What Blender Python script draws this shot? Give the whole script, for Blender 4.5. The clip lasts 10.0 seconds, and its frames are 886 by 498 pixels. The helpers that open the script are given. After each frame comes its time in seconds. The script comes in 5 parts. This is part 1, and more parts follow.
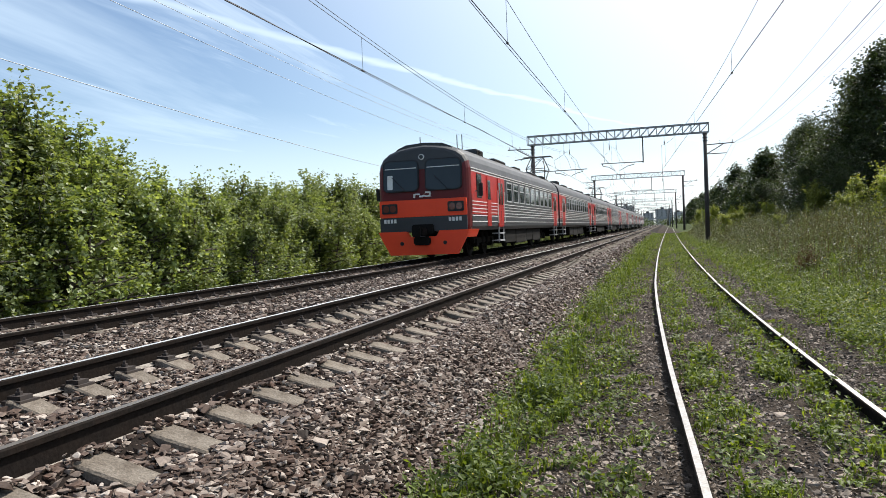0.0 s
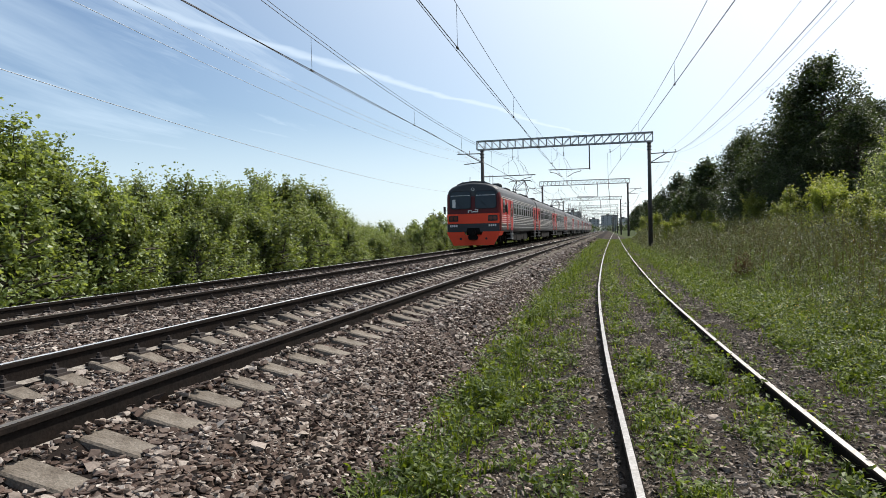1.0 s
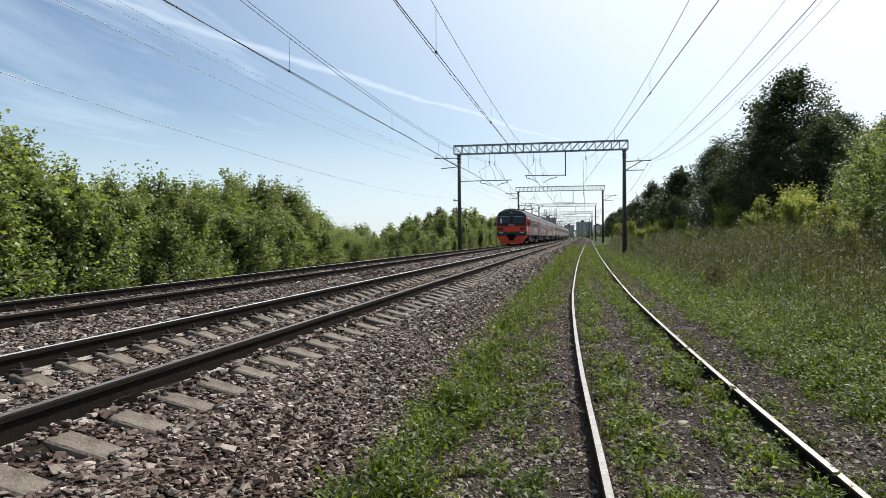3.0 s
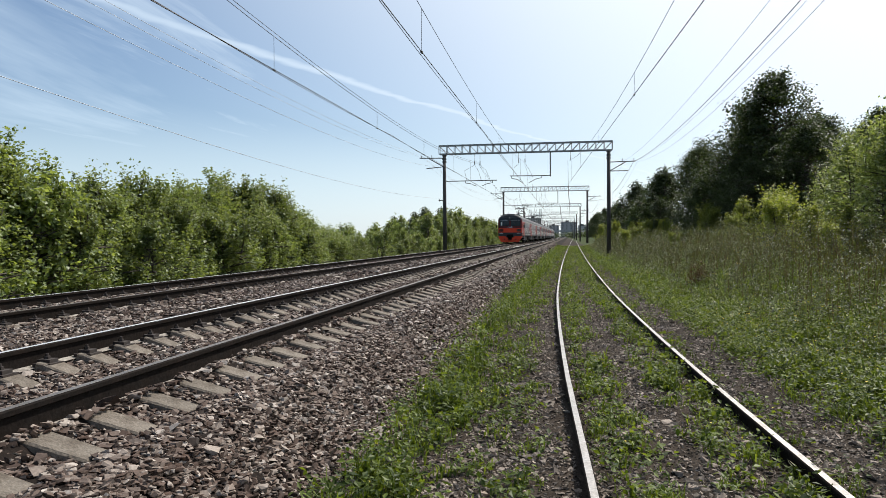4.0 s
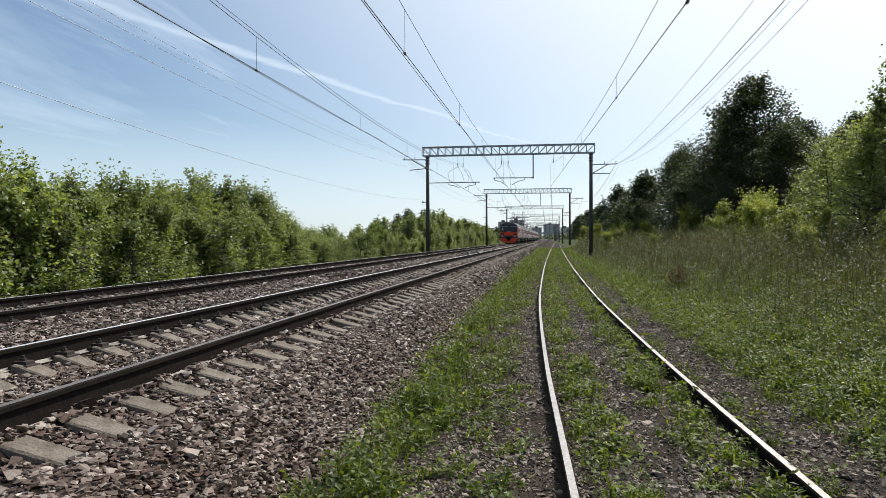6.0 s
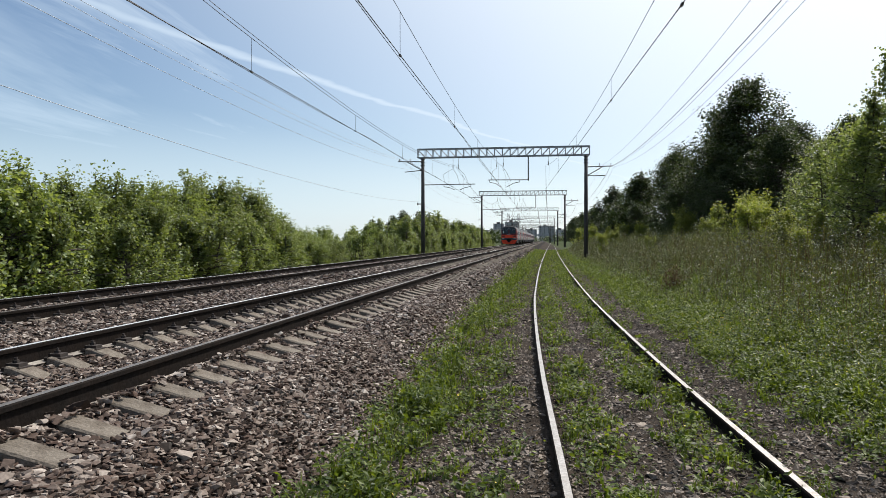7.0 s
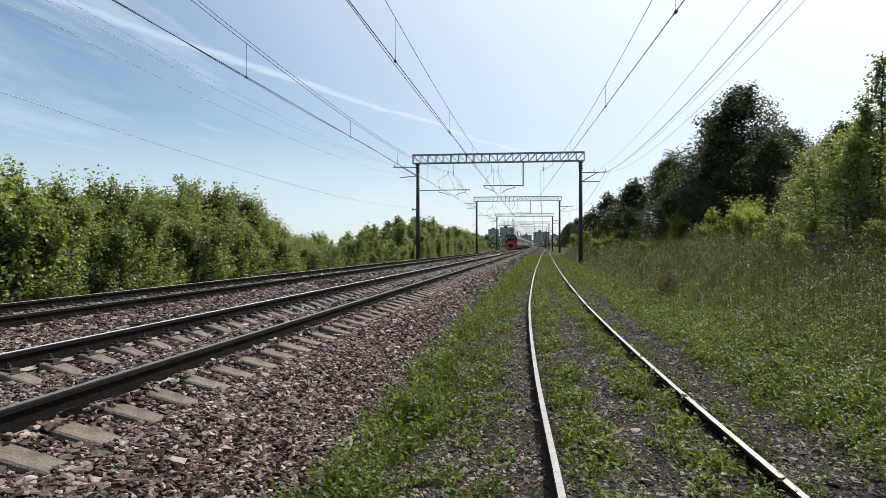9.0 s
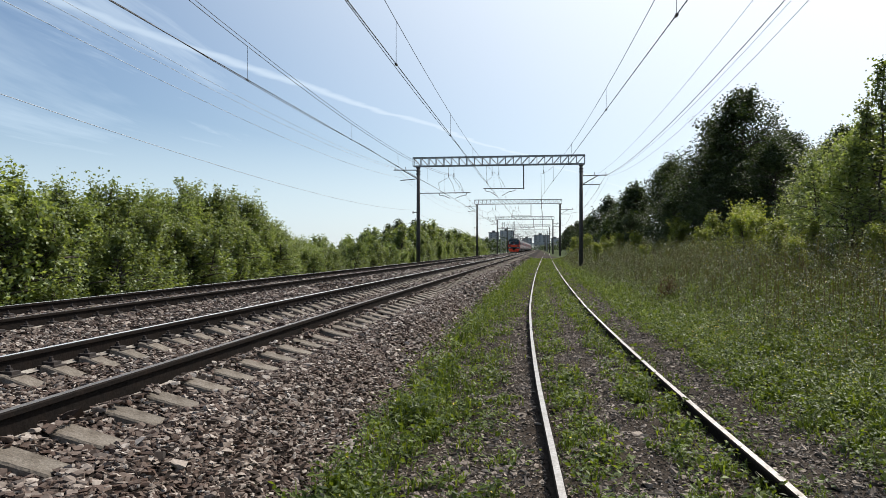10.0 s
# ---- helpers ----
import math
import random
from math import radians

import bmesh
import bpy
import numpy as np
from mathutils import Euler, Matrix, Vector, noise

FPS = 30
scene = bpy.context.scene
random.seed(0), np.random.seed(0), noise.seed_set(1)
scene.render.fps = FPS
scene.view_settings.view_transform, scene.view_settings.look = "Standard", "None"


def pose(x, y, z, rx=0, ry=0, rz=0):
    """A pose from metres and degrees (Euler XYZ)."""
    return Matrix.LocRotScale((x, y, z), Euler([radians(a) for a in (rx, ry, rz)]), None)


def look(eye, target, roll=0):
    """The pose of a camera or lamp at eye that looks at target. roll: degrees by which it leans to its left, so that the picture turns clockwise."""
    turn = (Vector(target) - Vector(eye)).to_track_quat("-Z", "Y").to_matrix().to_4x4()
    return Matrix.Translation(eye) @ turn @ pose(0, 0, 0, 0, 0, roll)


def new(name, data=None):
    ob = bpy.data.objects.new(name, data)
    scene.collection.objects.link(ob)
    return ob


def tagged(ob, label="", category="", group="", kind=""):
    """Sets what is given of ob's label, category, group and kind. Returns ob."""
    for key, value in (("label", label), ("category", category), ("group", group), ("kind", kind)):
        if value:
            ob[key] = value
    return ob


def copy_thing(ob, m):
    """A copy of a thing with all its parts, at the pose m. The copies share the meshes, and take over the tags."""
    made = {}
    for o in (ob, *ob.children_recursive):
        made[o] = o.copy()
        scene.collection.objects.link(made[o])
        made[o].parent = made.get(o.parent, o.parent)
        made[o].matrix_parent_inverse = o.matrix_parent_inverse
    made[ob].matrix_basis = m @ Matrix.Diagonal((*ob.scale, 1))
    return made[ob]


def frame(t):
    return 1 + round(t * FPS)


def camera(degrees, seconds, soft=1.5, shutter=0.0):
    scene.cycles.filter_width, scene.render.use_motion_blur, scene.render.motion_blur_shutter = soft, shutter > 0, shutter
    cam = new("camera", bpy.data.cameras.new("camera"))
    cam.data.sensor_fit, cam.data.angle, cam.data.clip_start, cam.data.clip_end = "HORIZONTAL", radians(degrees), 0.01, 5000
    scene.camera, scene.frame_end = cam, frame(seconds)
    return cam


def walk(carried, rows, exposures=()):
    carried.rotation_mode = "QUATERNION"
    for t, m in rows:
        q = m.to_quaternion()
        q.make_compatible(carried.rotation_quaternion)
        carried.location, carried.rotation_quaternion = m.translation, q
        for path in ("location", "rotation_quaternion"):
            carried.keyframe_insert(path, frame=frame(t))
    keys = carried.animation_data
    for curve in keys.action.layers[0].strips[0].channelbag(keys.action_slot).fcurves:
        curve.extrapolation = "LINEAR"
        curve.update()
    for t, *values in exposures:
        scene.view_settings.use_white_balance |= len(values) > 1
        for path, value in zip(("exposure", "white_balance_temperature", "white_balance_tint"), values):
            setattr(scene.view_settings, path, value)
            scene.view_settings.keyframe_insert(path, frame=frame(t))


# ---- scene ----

# ---------------------------------------------------------------- camera
EYE = (0.0, 0.0, 1.78)
cam = camera(63.9, 10.0, soft=0.5)
PATH = [
    (0.0, 17.02, -1.34, 2.30, -0.045), (0.5, 14.92, -1.35, 1.83, -0.028), (1.0, 12.91, -1.23, 1.40, -0.006),
    (1.5, 12.63, -1.23, 1.58, -0.004), (2.0, 12.00, -1.07, 1.09, -0.008), (2.5, 11.49, -0.96, 0.67, -0.003),
    (4.0, 9.76, -0.96, 0.36, -0.007), (4.5, 9.24, -0.93, 0.36, -0.003), (5.0, 8.84, -0.91, 0.30, -0.003),
    (5.5, 8.60, -0.87, 0.25, -0.001), (7.0, 8.01, -0.68, 0.12, 0.005), (7.5, 7.86, -0.55, 0.15, 0.004),
    (8.0, 7.80, -0.45, 0.14, 0.008), (8.5, 7.66, -0.32, 0.10, 0.008), (9.0, 7.60, -0.23, 0.06, 0.007),
    (9.5, 7.65, -0.12, 0.02, 0.001), (10.0, 7.63, 0.0, 0.0, 0.0)]
walk(cam, [(t, pose(EYE[0] + dx, EYE[1], EYE[2], 90 + p, r, y)) for t, y, p, r, dx in PATH],
     exposures=((0.0, 0.41), (0.5, 0.16), (1.0, 0.17), (3.0, 0.10), (10.0, 0.02)))

# ---------------------------------------------------------------- light
TRAIL_X, TRAIL_TURN = 2.76, 19.9
VEIL, VEIL_SUN = (6.7, 8.2, 9.6), (11.6, 11.9, 12.2)   # thin cloud away from the sun and near it
SUN_AZ, SUN_EL = 37.0, 49.0      # degrees clockwise from the track's direction, and above the horizon
world = bpy.data.worlds.new("sky")
scene.world = world
world.use_nodes = True
wn, wl = world.node_tree.nodes, world.node_tree.links
for n in list(wn):
    wn.remove(n)


def wnode(kind, **values):
    n = wn.new(kind)
    for k, v in values.items():
        n.inputs[k].default_value = v
    return n


sky = wn.new("ShaderNodeTexSky")
sky.sky_type, sky.sun_disc = "NISHITA", False
sky.sun_elevation, sky.sun_rotation = radians(SUN_EL), radians(SUN_AZ)
sky.air_density, sky.dust_density, sky.ozone_density = 1.0, 0.35, 2.5
# thin cirrus on a flat layer: direction divided by its height
tc = wn.new("ShaderNodeTexCoord")
sep = wn.new("ShaderNodeSeparateXYZ")
wl.new(tc.outputs["Generated"], sep.inputs[0])
zz = wn.new("ShaderNodeMath"); zz.operation = "MAXIMUM"; zz.inputs[1].default_value = 0.04
wl.new(sep.outputs["Z"], zz.inputs[0])
dx = wn.new("ShaderNodeMath"); dx.operation = "DIVIDE"
dy = wn.new("ShaderNodeMath"); dy.operation = "DIVIDE"
wl.new(sep.outputs["X"], dx.inputs[0]); wl.new(zz.outputs[0], dx.inputs[1])
wl.new(sep.outputs["Y"], dy.inputs[0]); wl.new(zz.outputs[0], dy.inputs[1])
com = wn.new("ShaderNodeCombineXYZ")
wl.new(dx.outputs[0], com.inputs[0]); wl.new(dy.outputs[0], com.inputs[1])
masks = []
for turn, sx, sy, scale, lo, hi, amount in ((8, 1.0, 0.16, 1.3, 0.46, 0.78, 0.62), (-14, 0.7, 0.22, 0.5, 0.47, 0.74, 0.70), (18, 1.4, 0.3, 3.0, 0.50, 0.85, 0.28)):
    mp = wn.new("ShaderNodeMapping")
    mp.inputs["Rotation"].default_value = (0, 0, radians(turn))
    mp.inputs["Scale"].default_value = (sx, sy, 1)
    wl.new(com.outputs[0], mp.inputs[0])
    nz = wnode("ShaderNodeTexNoise", Scale=scale, Detail=7.0, Roughness=0.62, Distortion=0.5)
    wl.new(mp.outputs[0], nz.inputs["Vector"])
    mr = wn.new("ShaderNodeMapRange")
    mr.interpolation_type = "SMOOTHSTEP"
    for k, v in (("From Min", lo), ("From Max", hi), ("To Min", 0.0), ("To Max", amount)):
        mr.inputs[k].default_value = v
    wl.new(nz.outputs["Fac"], mr.inputs["Value"])
    masks.append(mr.outputs[0])
mx = wn.new("ShaderNodeMath"); mx.operation = "MAXIMUM"
wl.new(masks[0], mx.inputs[0]); wl.new(masks[1], mx.inputs[1])
mx2 = wn.new("ShaderNodeMath"); mx2.operation = "MAXIMUM"
wl.new(mx.outputs[0], mx2.inputs[0]); wl.new(masks[2], mx2.inputs[1])
# the veil is brighter towards the sun, as thin ice cloud is, and thickens into haze at the horizon
SUN_WAY = Vector((math.sin(radians(SUN_AZ)) * math.cos(radians(SUN_EL)), math.cos(radians(SUN_AZ)) * math.cos(radians(SUN_EL)), math.sin(radians(SUN_EL))))
dot = wn.new("ShaderNodeVectorMath"); dot.operation = "DOT_PRODUCT"
dot.inputs[1].default_value = SUN_WAY
wl.new(tc.outputs["Generated"], dot.inputs[0])
glare = wn.new("ShaderNodeMapRange"); glare.interpolation_type = "SMOOTHSTEP"
for k, v in (("From Min", 0.26), ("From Max", 0.98), ("To Min", 0.0), ("To Max", 1.0)):
    glare.inputs[k].default_value = v
wl.new(dot.outputs["Value"], glare.inputs["Value"])
veil = wn.new("ShaderNodeMix"); veil.data_type = "RGBA"
veil.inputs["A"].default_value, veil.inputs["B"].default_value = (*VEIL, 1), (*VEIL_SUN, 1)
wl.new(glare.outputs[0], veil.inputs["Factor"])
low = wn.new("ShaderNodeMapRange"); low.interpolation_type = "SMOOTHSTEP"
for k, v in (("From Min", 0.02), ("From Max", 0.22), ("To Min", 0.62), ("To Max", 0.0)):
    low.inputs[k].default_value = v
wl.new(sep.outputs["Z"], low.inputs["Value"])
high = wn.new("ShaderNodeMapRange"); high.interpolation_type = "SMOOTHSTEP"
for k, v in (("From Min", 0.03), ("From Max", 0.16), ("To Min", 0.0), ("To Max", 1.0)):
    high.inputs[k].default_value = v
wl.new(sep.outputs["Z"], high.inputs["Value"])
cut = wn.new("ShaderNodeMath"); cut.operation = "MULTIPLY"
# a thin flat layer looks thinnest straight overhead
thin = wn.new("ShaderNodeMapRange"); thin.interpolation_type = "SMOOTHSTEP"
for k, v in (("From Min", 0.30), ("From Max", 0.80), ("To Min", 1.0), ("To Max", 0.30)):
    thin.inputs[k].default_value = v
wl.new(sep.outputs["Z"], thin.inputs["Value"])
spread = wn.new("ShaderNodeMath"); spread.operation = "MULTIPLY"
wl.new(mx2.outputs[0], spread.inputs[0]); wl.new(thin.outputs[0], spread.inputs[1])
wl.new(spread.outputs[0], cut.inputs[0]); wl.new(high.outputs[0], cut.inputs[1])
gl2 = wn.new("ShaderNodeMath"); gl2.operation = "MULTIPLY"; gl2.inputs[1].default_value = 0.9
wl.new(glare.outputs[0], gl2.inputs[0])
# one long old vapour trail, spread by the wind
trail = wn.new("ShaderNodeMapping")
trail.inputs["Location"].default_value = (TRAIL_X, 0, 0)
trail.inputs["Rotation"].default_value = (0, 0, radians(TRAIL_TURN))
tn = wnode("ShaderNodeTexNoise", Scale=0.55, Detail=5.0, Roughness=0.6)
wl.new(com.outputs[0], tn.inputs["Vector"])
wl.new(com.outputs[0], trail.inputs[0])
ts = wn.new("ShaderNodeSeparateXYZ")
wl.new(trail.outputs[0], ts.inputs[0])
tw = wn.new("ShaderNodeMath"); tw.operation = "MULTIPLY_ADD"
tw.inputs[1].default_value, tw.inputs[2].default_value = 0.5, -0.25
wl.new(tn.outputs["Fac"], tw.inputs[0])
ta = wn.new("ShaderNodeMath"); ta.operation = "ADD"
wl.new(ts.outputs["X"], ta.inputs[0]); wl.new(tw.outputs[0], ta.inputs[1])
tb = wn.new("ShaderNodeMath"); tb.operation = "ABSOLUTE"
wl.new(ta.outputs[0], tb.inputs[0])
tm = wn.new("ShaderNodeMapRange"); tm.interpolation_type = "SMOOTHSTEP"
for k, v in (("From Min", 0.0), ("From Max", 0.13), ("To Min", 0.6), ("To Max", 0.0)):
    tm.inputs[k].default_value = v
wl.new(tb.outputs[0], tm.inputs["Value"])
both = wn.new("ShaderNodeMath"); both.operation = "MAXIMUM"
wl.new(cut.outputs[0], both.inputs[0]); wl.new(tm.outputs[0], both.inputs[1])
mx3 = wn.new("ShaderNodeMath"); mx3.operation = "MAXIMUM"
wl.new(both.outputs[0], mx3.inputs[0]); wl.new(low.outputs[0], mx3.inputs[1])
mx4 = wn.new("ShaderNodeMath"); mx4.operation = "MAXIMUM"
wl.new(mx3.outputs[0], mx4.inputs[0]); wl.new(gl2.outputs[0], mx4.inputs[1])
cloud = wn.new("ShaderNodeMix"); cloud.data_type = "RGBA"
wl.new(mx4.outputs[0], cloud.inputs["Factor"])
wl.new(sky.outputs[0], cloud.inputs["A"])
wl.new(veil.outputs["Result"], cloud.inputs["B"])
bg = wn.new("ShaderNodeBackground")
bg.inputs["Strength"].default_value = 0.106
wl.new(cloud.outputs["Result"], bg.inputs["Color"])
wo = wn.new("ShaderNodeOutputWorld")
wl.new(bg.outputs[0], wo.inputs[0])

sun = new("sun", bpy.data.lights.new("sun", "SUN"))
sun.data.energy, sun.data.angle, sun.data.color = 5.0, radians(0.6), (1.0, 0.95, 0.87)
az, el = radians(SUN_AZ), radians(SUN_EL)
sun.matrix_world = look((math.sin(az) * math.cos(el) * 100, math.cos(az) * math.cos(el) * 100, math.sin(el) * 100), (0, 0, 0))

# ---------------------------------------------------------------- materials


def mat(name, colour, rough=0.7, metal=0.0, second=None, scale=4.0, amount=0.5, fine=None, bump=0.0, bump_scale=40.0, island=0.0, per_object=0.0, spec=0.5):
    """A surface: base colour, stains of a second colour, fine grain, relief, and variation by piece."""
    m = bpy.data.materials.new(name)
    m.use_nodes = True
    n, l = m.node_tree.nodes, m.node_tree.links
    b = n["Principled BSDF"]
    b.inputs["Roughness"].default_value, b.inputs["Metallic"].default_value = rough, metal
    b.inputs["Specular IOR Level"].default_value = spec
    geo = n.new("ShaderNodeNewGeometry")
    tcn = n.new("ShaderNodeTexCoord")
    place = tcn.outputs["Object"]
    second = second or tuple(c * 0.55 for c in colour)
    n1 = n.new("ShaderNodeTexNoise")
    n1.inputs["Scale"].default_value, n1.inputs["Detail"].default_value, n1.inputs["Roughness"].default_value = scale, 6, 0.65
    l.new(place, n1.inputs["Vector"])
    r1 = n.new("ShaderNodeMapRange")
    for k, v in (("From Min", 0.38), ("From Max", 0.68), ("To Min", 0.0), ("To Max", amount)):
        r1.inputs[k].default_value = v
    l.new(n1.outputs["Fac"], r1.inputs["Value"])
    mixed = n.new("ShaderNodeMix"); mixed.data_type = "RGBA"
    mixed.inputs["A"].default_value, mixed.inputs["B"].default_value = (*colour, 1), (*second, 1)
    l.new(r1.outputs[0], mixed.inputs["Factor"])
    out = mixed.outputs["Result"]
    if fine:
        n2 = n.new("ShaderNodeTexNoise")
        n2.inputs["Scale"].default_value, n2.inputs["Detail"].default_value = fine, 3
        l.new(place, n2.inputs["Vector"])
        r2 = n.new("ShaderNodeMapRange")
        for k, v in (("From Min", 0.3), ("From Max", 0.7), ("To Min", 0.72), ("To Max", 1.25)):
            r2.inputs[k].default_value = v
        l.new(n2.outputs["Fac"], r2.inputs["Value"])
        mul = n.new("ShaderNodeMix"); mul.data_type, mul.blend_type = "RGBA", "MULTIPLY"
        mul.inputs["Factor"].default_value = 1
        l.new(out, mul.inputs["A"]); l.new(r2.outputs[0], mul.inputs["B"])
        out = mul.outputs["Result"]
    for share, source in ((island, geo.outputs["Random Per Island"]), (per_object, None)):
        if share:
            if source is None:
                source = n.new("ShaderNodeObjectInfo").outputs["Random"]
            hs = n.new("ShaderNodeMapRange")
            hs.inputs["To Min"].default_value, hs.inputs["To Max"].default_value = 1 - share, 1 + share
            l.new(source, hs.inputs["Value"])
            mul = n.new("ShaderNodeMix"); mul.data_type, mul.blend_type = "RGBA", "MULTIPLY"
            mul.inputs["Factor"].default_value = 1
            l.new(out, mul.inputs["A"]); l.new(hs.outputs[0], mul.inputs["B"])
            out = mul.outputs["Result"]
    l.new(out, b.inputs["Base Color"])
    if bump:
        nb = n.new("ShaderNodeTexNoise")
        nb.inputs["Scale"].default_value, nb.inputs["Detail"].default_value = bump_scale, 5
        l.new(place, nb.inputs["Vector"])
        bp = n.new("ShaderNodeBump")
        bp.inputs["Strength"].default_value, bp.inputs["Distance"].default_value = bump, 0.02
        l.new(nb.outputs["Fac"], bp.inputs["Height"])
        l.new(bp.outputs[0], b.inputs["Normal"])
    return m


def leaf_mat(name, dark, light, glow=0.35, gloss=0.4, patch=None, patch_size=1.0, share=0.7):
    """Leaves: dull front with a slight shine, light passing through, colour varied leaf by leaf."""
    m = bpy.data.materials.new(name)
    m.use_nodes = True
    n, l = m.node_tree.nodes, m.node_tree.links
    for x in list(n):
        n.remove(x)
    geo = n.new("ShaderNodeNewGeometry")
    inf = n.new("ShaderNodeObjectInfo")
    c = n.new("ShaderNodeMix"); c.data_type = "RGBA"
    c.inputs["A"].default_value, c.inputs["B"].default_value = (*dark, 1), (*light, 1)
    l.new(geo.outputs["Random Per Island"], c.inputs["Factor"])
    green = c.outputs["Result"]
    if patch:
        tcn = n.new("ShaderNodeTexCoord")
        nz = n.new("ShaderNodeTexNoise")
        nz.inputs["Scale"].default_value, nz.inputs["Detail"].default_value = 1 / patch_size, 4
        l.new(tcn.outputs["Object"], nz.inputs["Vector"])
        pr = n.new("ShaderNodeMapRange")
        for k, v in (("From Min", 0.46), ("From Max", 0.66), ("To Min", 0.0), ("To Max", share)):
            pr.inputs[k].default_value = v
        l.new(nz.outputs["Fac"], pr.inputs["Value"])
        other = n.new("ShaderNodeMix"); other.data_type = "RGBA"
        other.inputs["B"].default_value = (*patch, 1)
        l.new(pr.outputs[0], other.inputs["Factor"]); l.new(green, other.inputs["A"])
        green = other.outputs["Result"]
    tone = n.new("ShaderNodeMapRange")
    tone.inputs["To Min"].default_value, tone.inputs["To Max"].default_value = 0.75, 1.2
    l.new(inf.outputs["Random"], tone.inputs["Value"])
    mul = n.new("ShaderNodeMix"); mul.data_type, mul.blend_type = "RGBA", "MULTIPLY"
    mul.inputs["Factor"].default_value = 1
    l.new(green, mul.inputs["A"]); l.new(tone.outputs[0], mul.inputs["B"])
    d = n.new("ShaderNodeBsdfPrincipled")
    d.inputs["Roughness"].default_value = 0.48
    d.inputs["Specular IOR Level"].default_value = gloss
    t = n.new("ShaderNodeBsdfTranslucent")
    l.new(mul.outputs["Result"], d.inputs["Base Color"])
    warm = n.new("ShaderNodeMix"); warm.data_type, warm.blend_type = "RGBA", "MULTIPLY"
    warm.inputs["Factor"].default_value = 1
    warm.inputs["B"].default_value = (1.5, 1.45, 0.5, 1)
    l.new(mul.outputs["Result"], warm.inputs["A"])
    l.new(warm.outputs["Result"], t.inputs["Color"])
    s = n.new("ShaderNodeMixShader")
    s.inputs[0].default_value = glow
    l.new(d.outputs[0], s.inputs[1]); l.new(t.outputs[0], s.inputs[2])
    o = n.new("ShaderNodeOutputMaterial")
    l.new(s.outputs[0], o.inputs[0])
    return m




def ground_material():
    """Brown gravelly soil along the tracks, grown over with grass away from them."""
    m = mat("soil_and_turf", (0.055, 0.043, 0.034), 0.95, second=(0.022, 0.016, 0.012), scale=2.2, amount=0.95, fine=34, bump=1.0, bump_scale=45, spec=0.08)
    n, l = m.node_tree.nodes, m.node_tree.links
    b = n["Principled BSDF"]
    soil = b.inputs["Base Color"].links[0].from_socket
    tcn = n.new("ShaderNodeTexCoord")
    sp = n.new("ShaderNodeSeparateXYZ")
    l.new(tcn.outputs["Object"], sp.inputs[0])
    nz = n.new("ShaderNodeTexNoise")
    nz.inputs["Scale"].default_value, nz.inputs["Detail"].default_value = 0.9, 6
    l.new(tcn.outputs["Object"], nz.inputs["Vector"])
    off = n.new("ShaderNodeMath"); off.operation = "SUBTRACT"; off.inputs[1].default_value = 0.9
    l.new(sp.outputs["X"], off.inputs[0])
    ab = n.new("ShaderNodeMath"); ab.operation = "ABSOLUTE"
    l.new(off.outputs[0], ab.inputs[0])
    ad = n.new("ShaderNodeMath"); ad.operation = "MULTIPLY_ADD"
    ad.inputs[1].default_value, ad.inputs[2].default_value = 2.2, -1.1
    l.new(nz.outputs["Fac"], ad.inputs[0])
    su = n.new("ShaderNodeMath"); su.operation = "ADD"
    l.new(ab.outputs[0], su.inputs[0]); l.new(ad.outputs[0], su.inputs[1])
    mr2 = n.new("ShaderNodeMapRange")
    for k, v in (("From Min", 2.0), ("From Max", 3.4), ("To Min", 0.0), ("To Max", 0.9)):
        mr2.inputs[k].default_value = v
    l.new(su.outputs[0], mr2.inputs["Value"])
    turf = n.new("ShaderNodeMix"); turf.data_type = "RGBA"
    turf.inputs["A"].default_value, turf.inputs["B"].default_value = (0.035, 0.055, 0.018, 1), (0.075, 0.095, 0.032, 1)
    l.new(nz.outputs["Fac"], turf.inputs["Factor"])
    mix = n.new("ShaderNodeMix"); mix.data_type = "RGBA"
    l.new(mr2.outputs[0], mix.inputs["Factor"]); l.new(soil, mix.inputs["A"]); l.new(turf.outputs["Result"], mix.inputs["B"])
    l.new(mix.outputs["Result"], b.inputs["Base Color"])
    return m


M_GROUND = ground_material()
# Near black: the shade in the gaps between stones is put into the bed's colour.
M_BED_SHADE = mat("ballast_bed_shade", (0.016, 0.012, 0.010), 0.95, second=(0.018, 0.013, 0.011), scale=9, amount=0.9, fine=30, bump=1.0, bump_scale=18, spec=0.1)


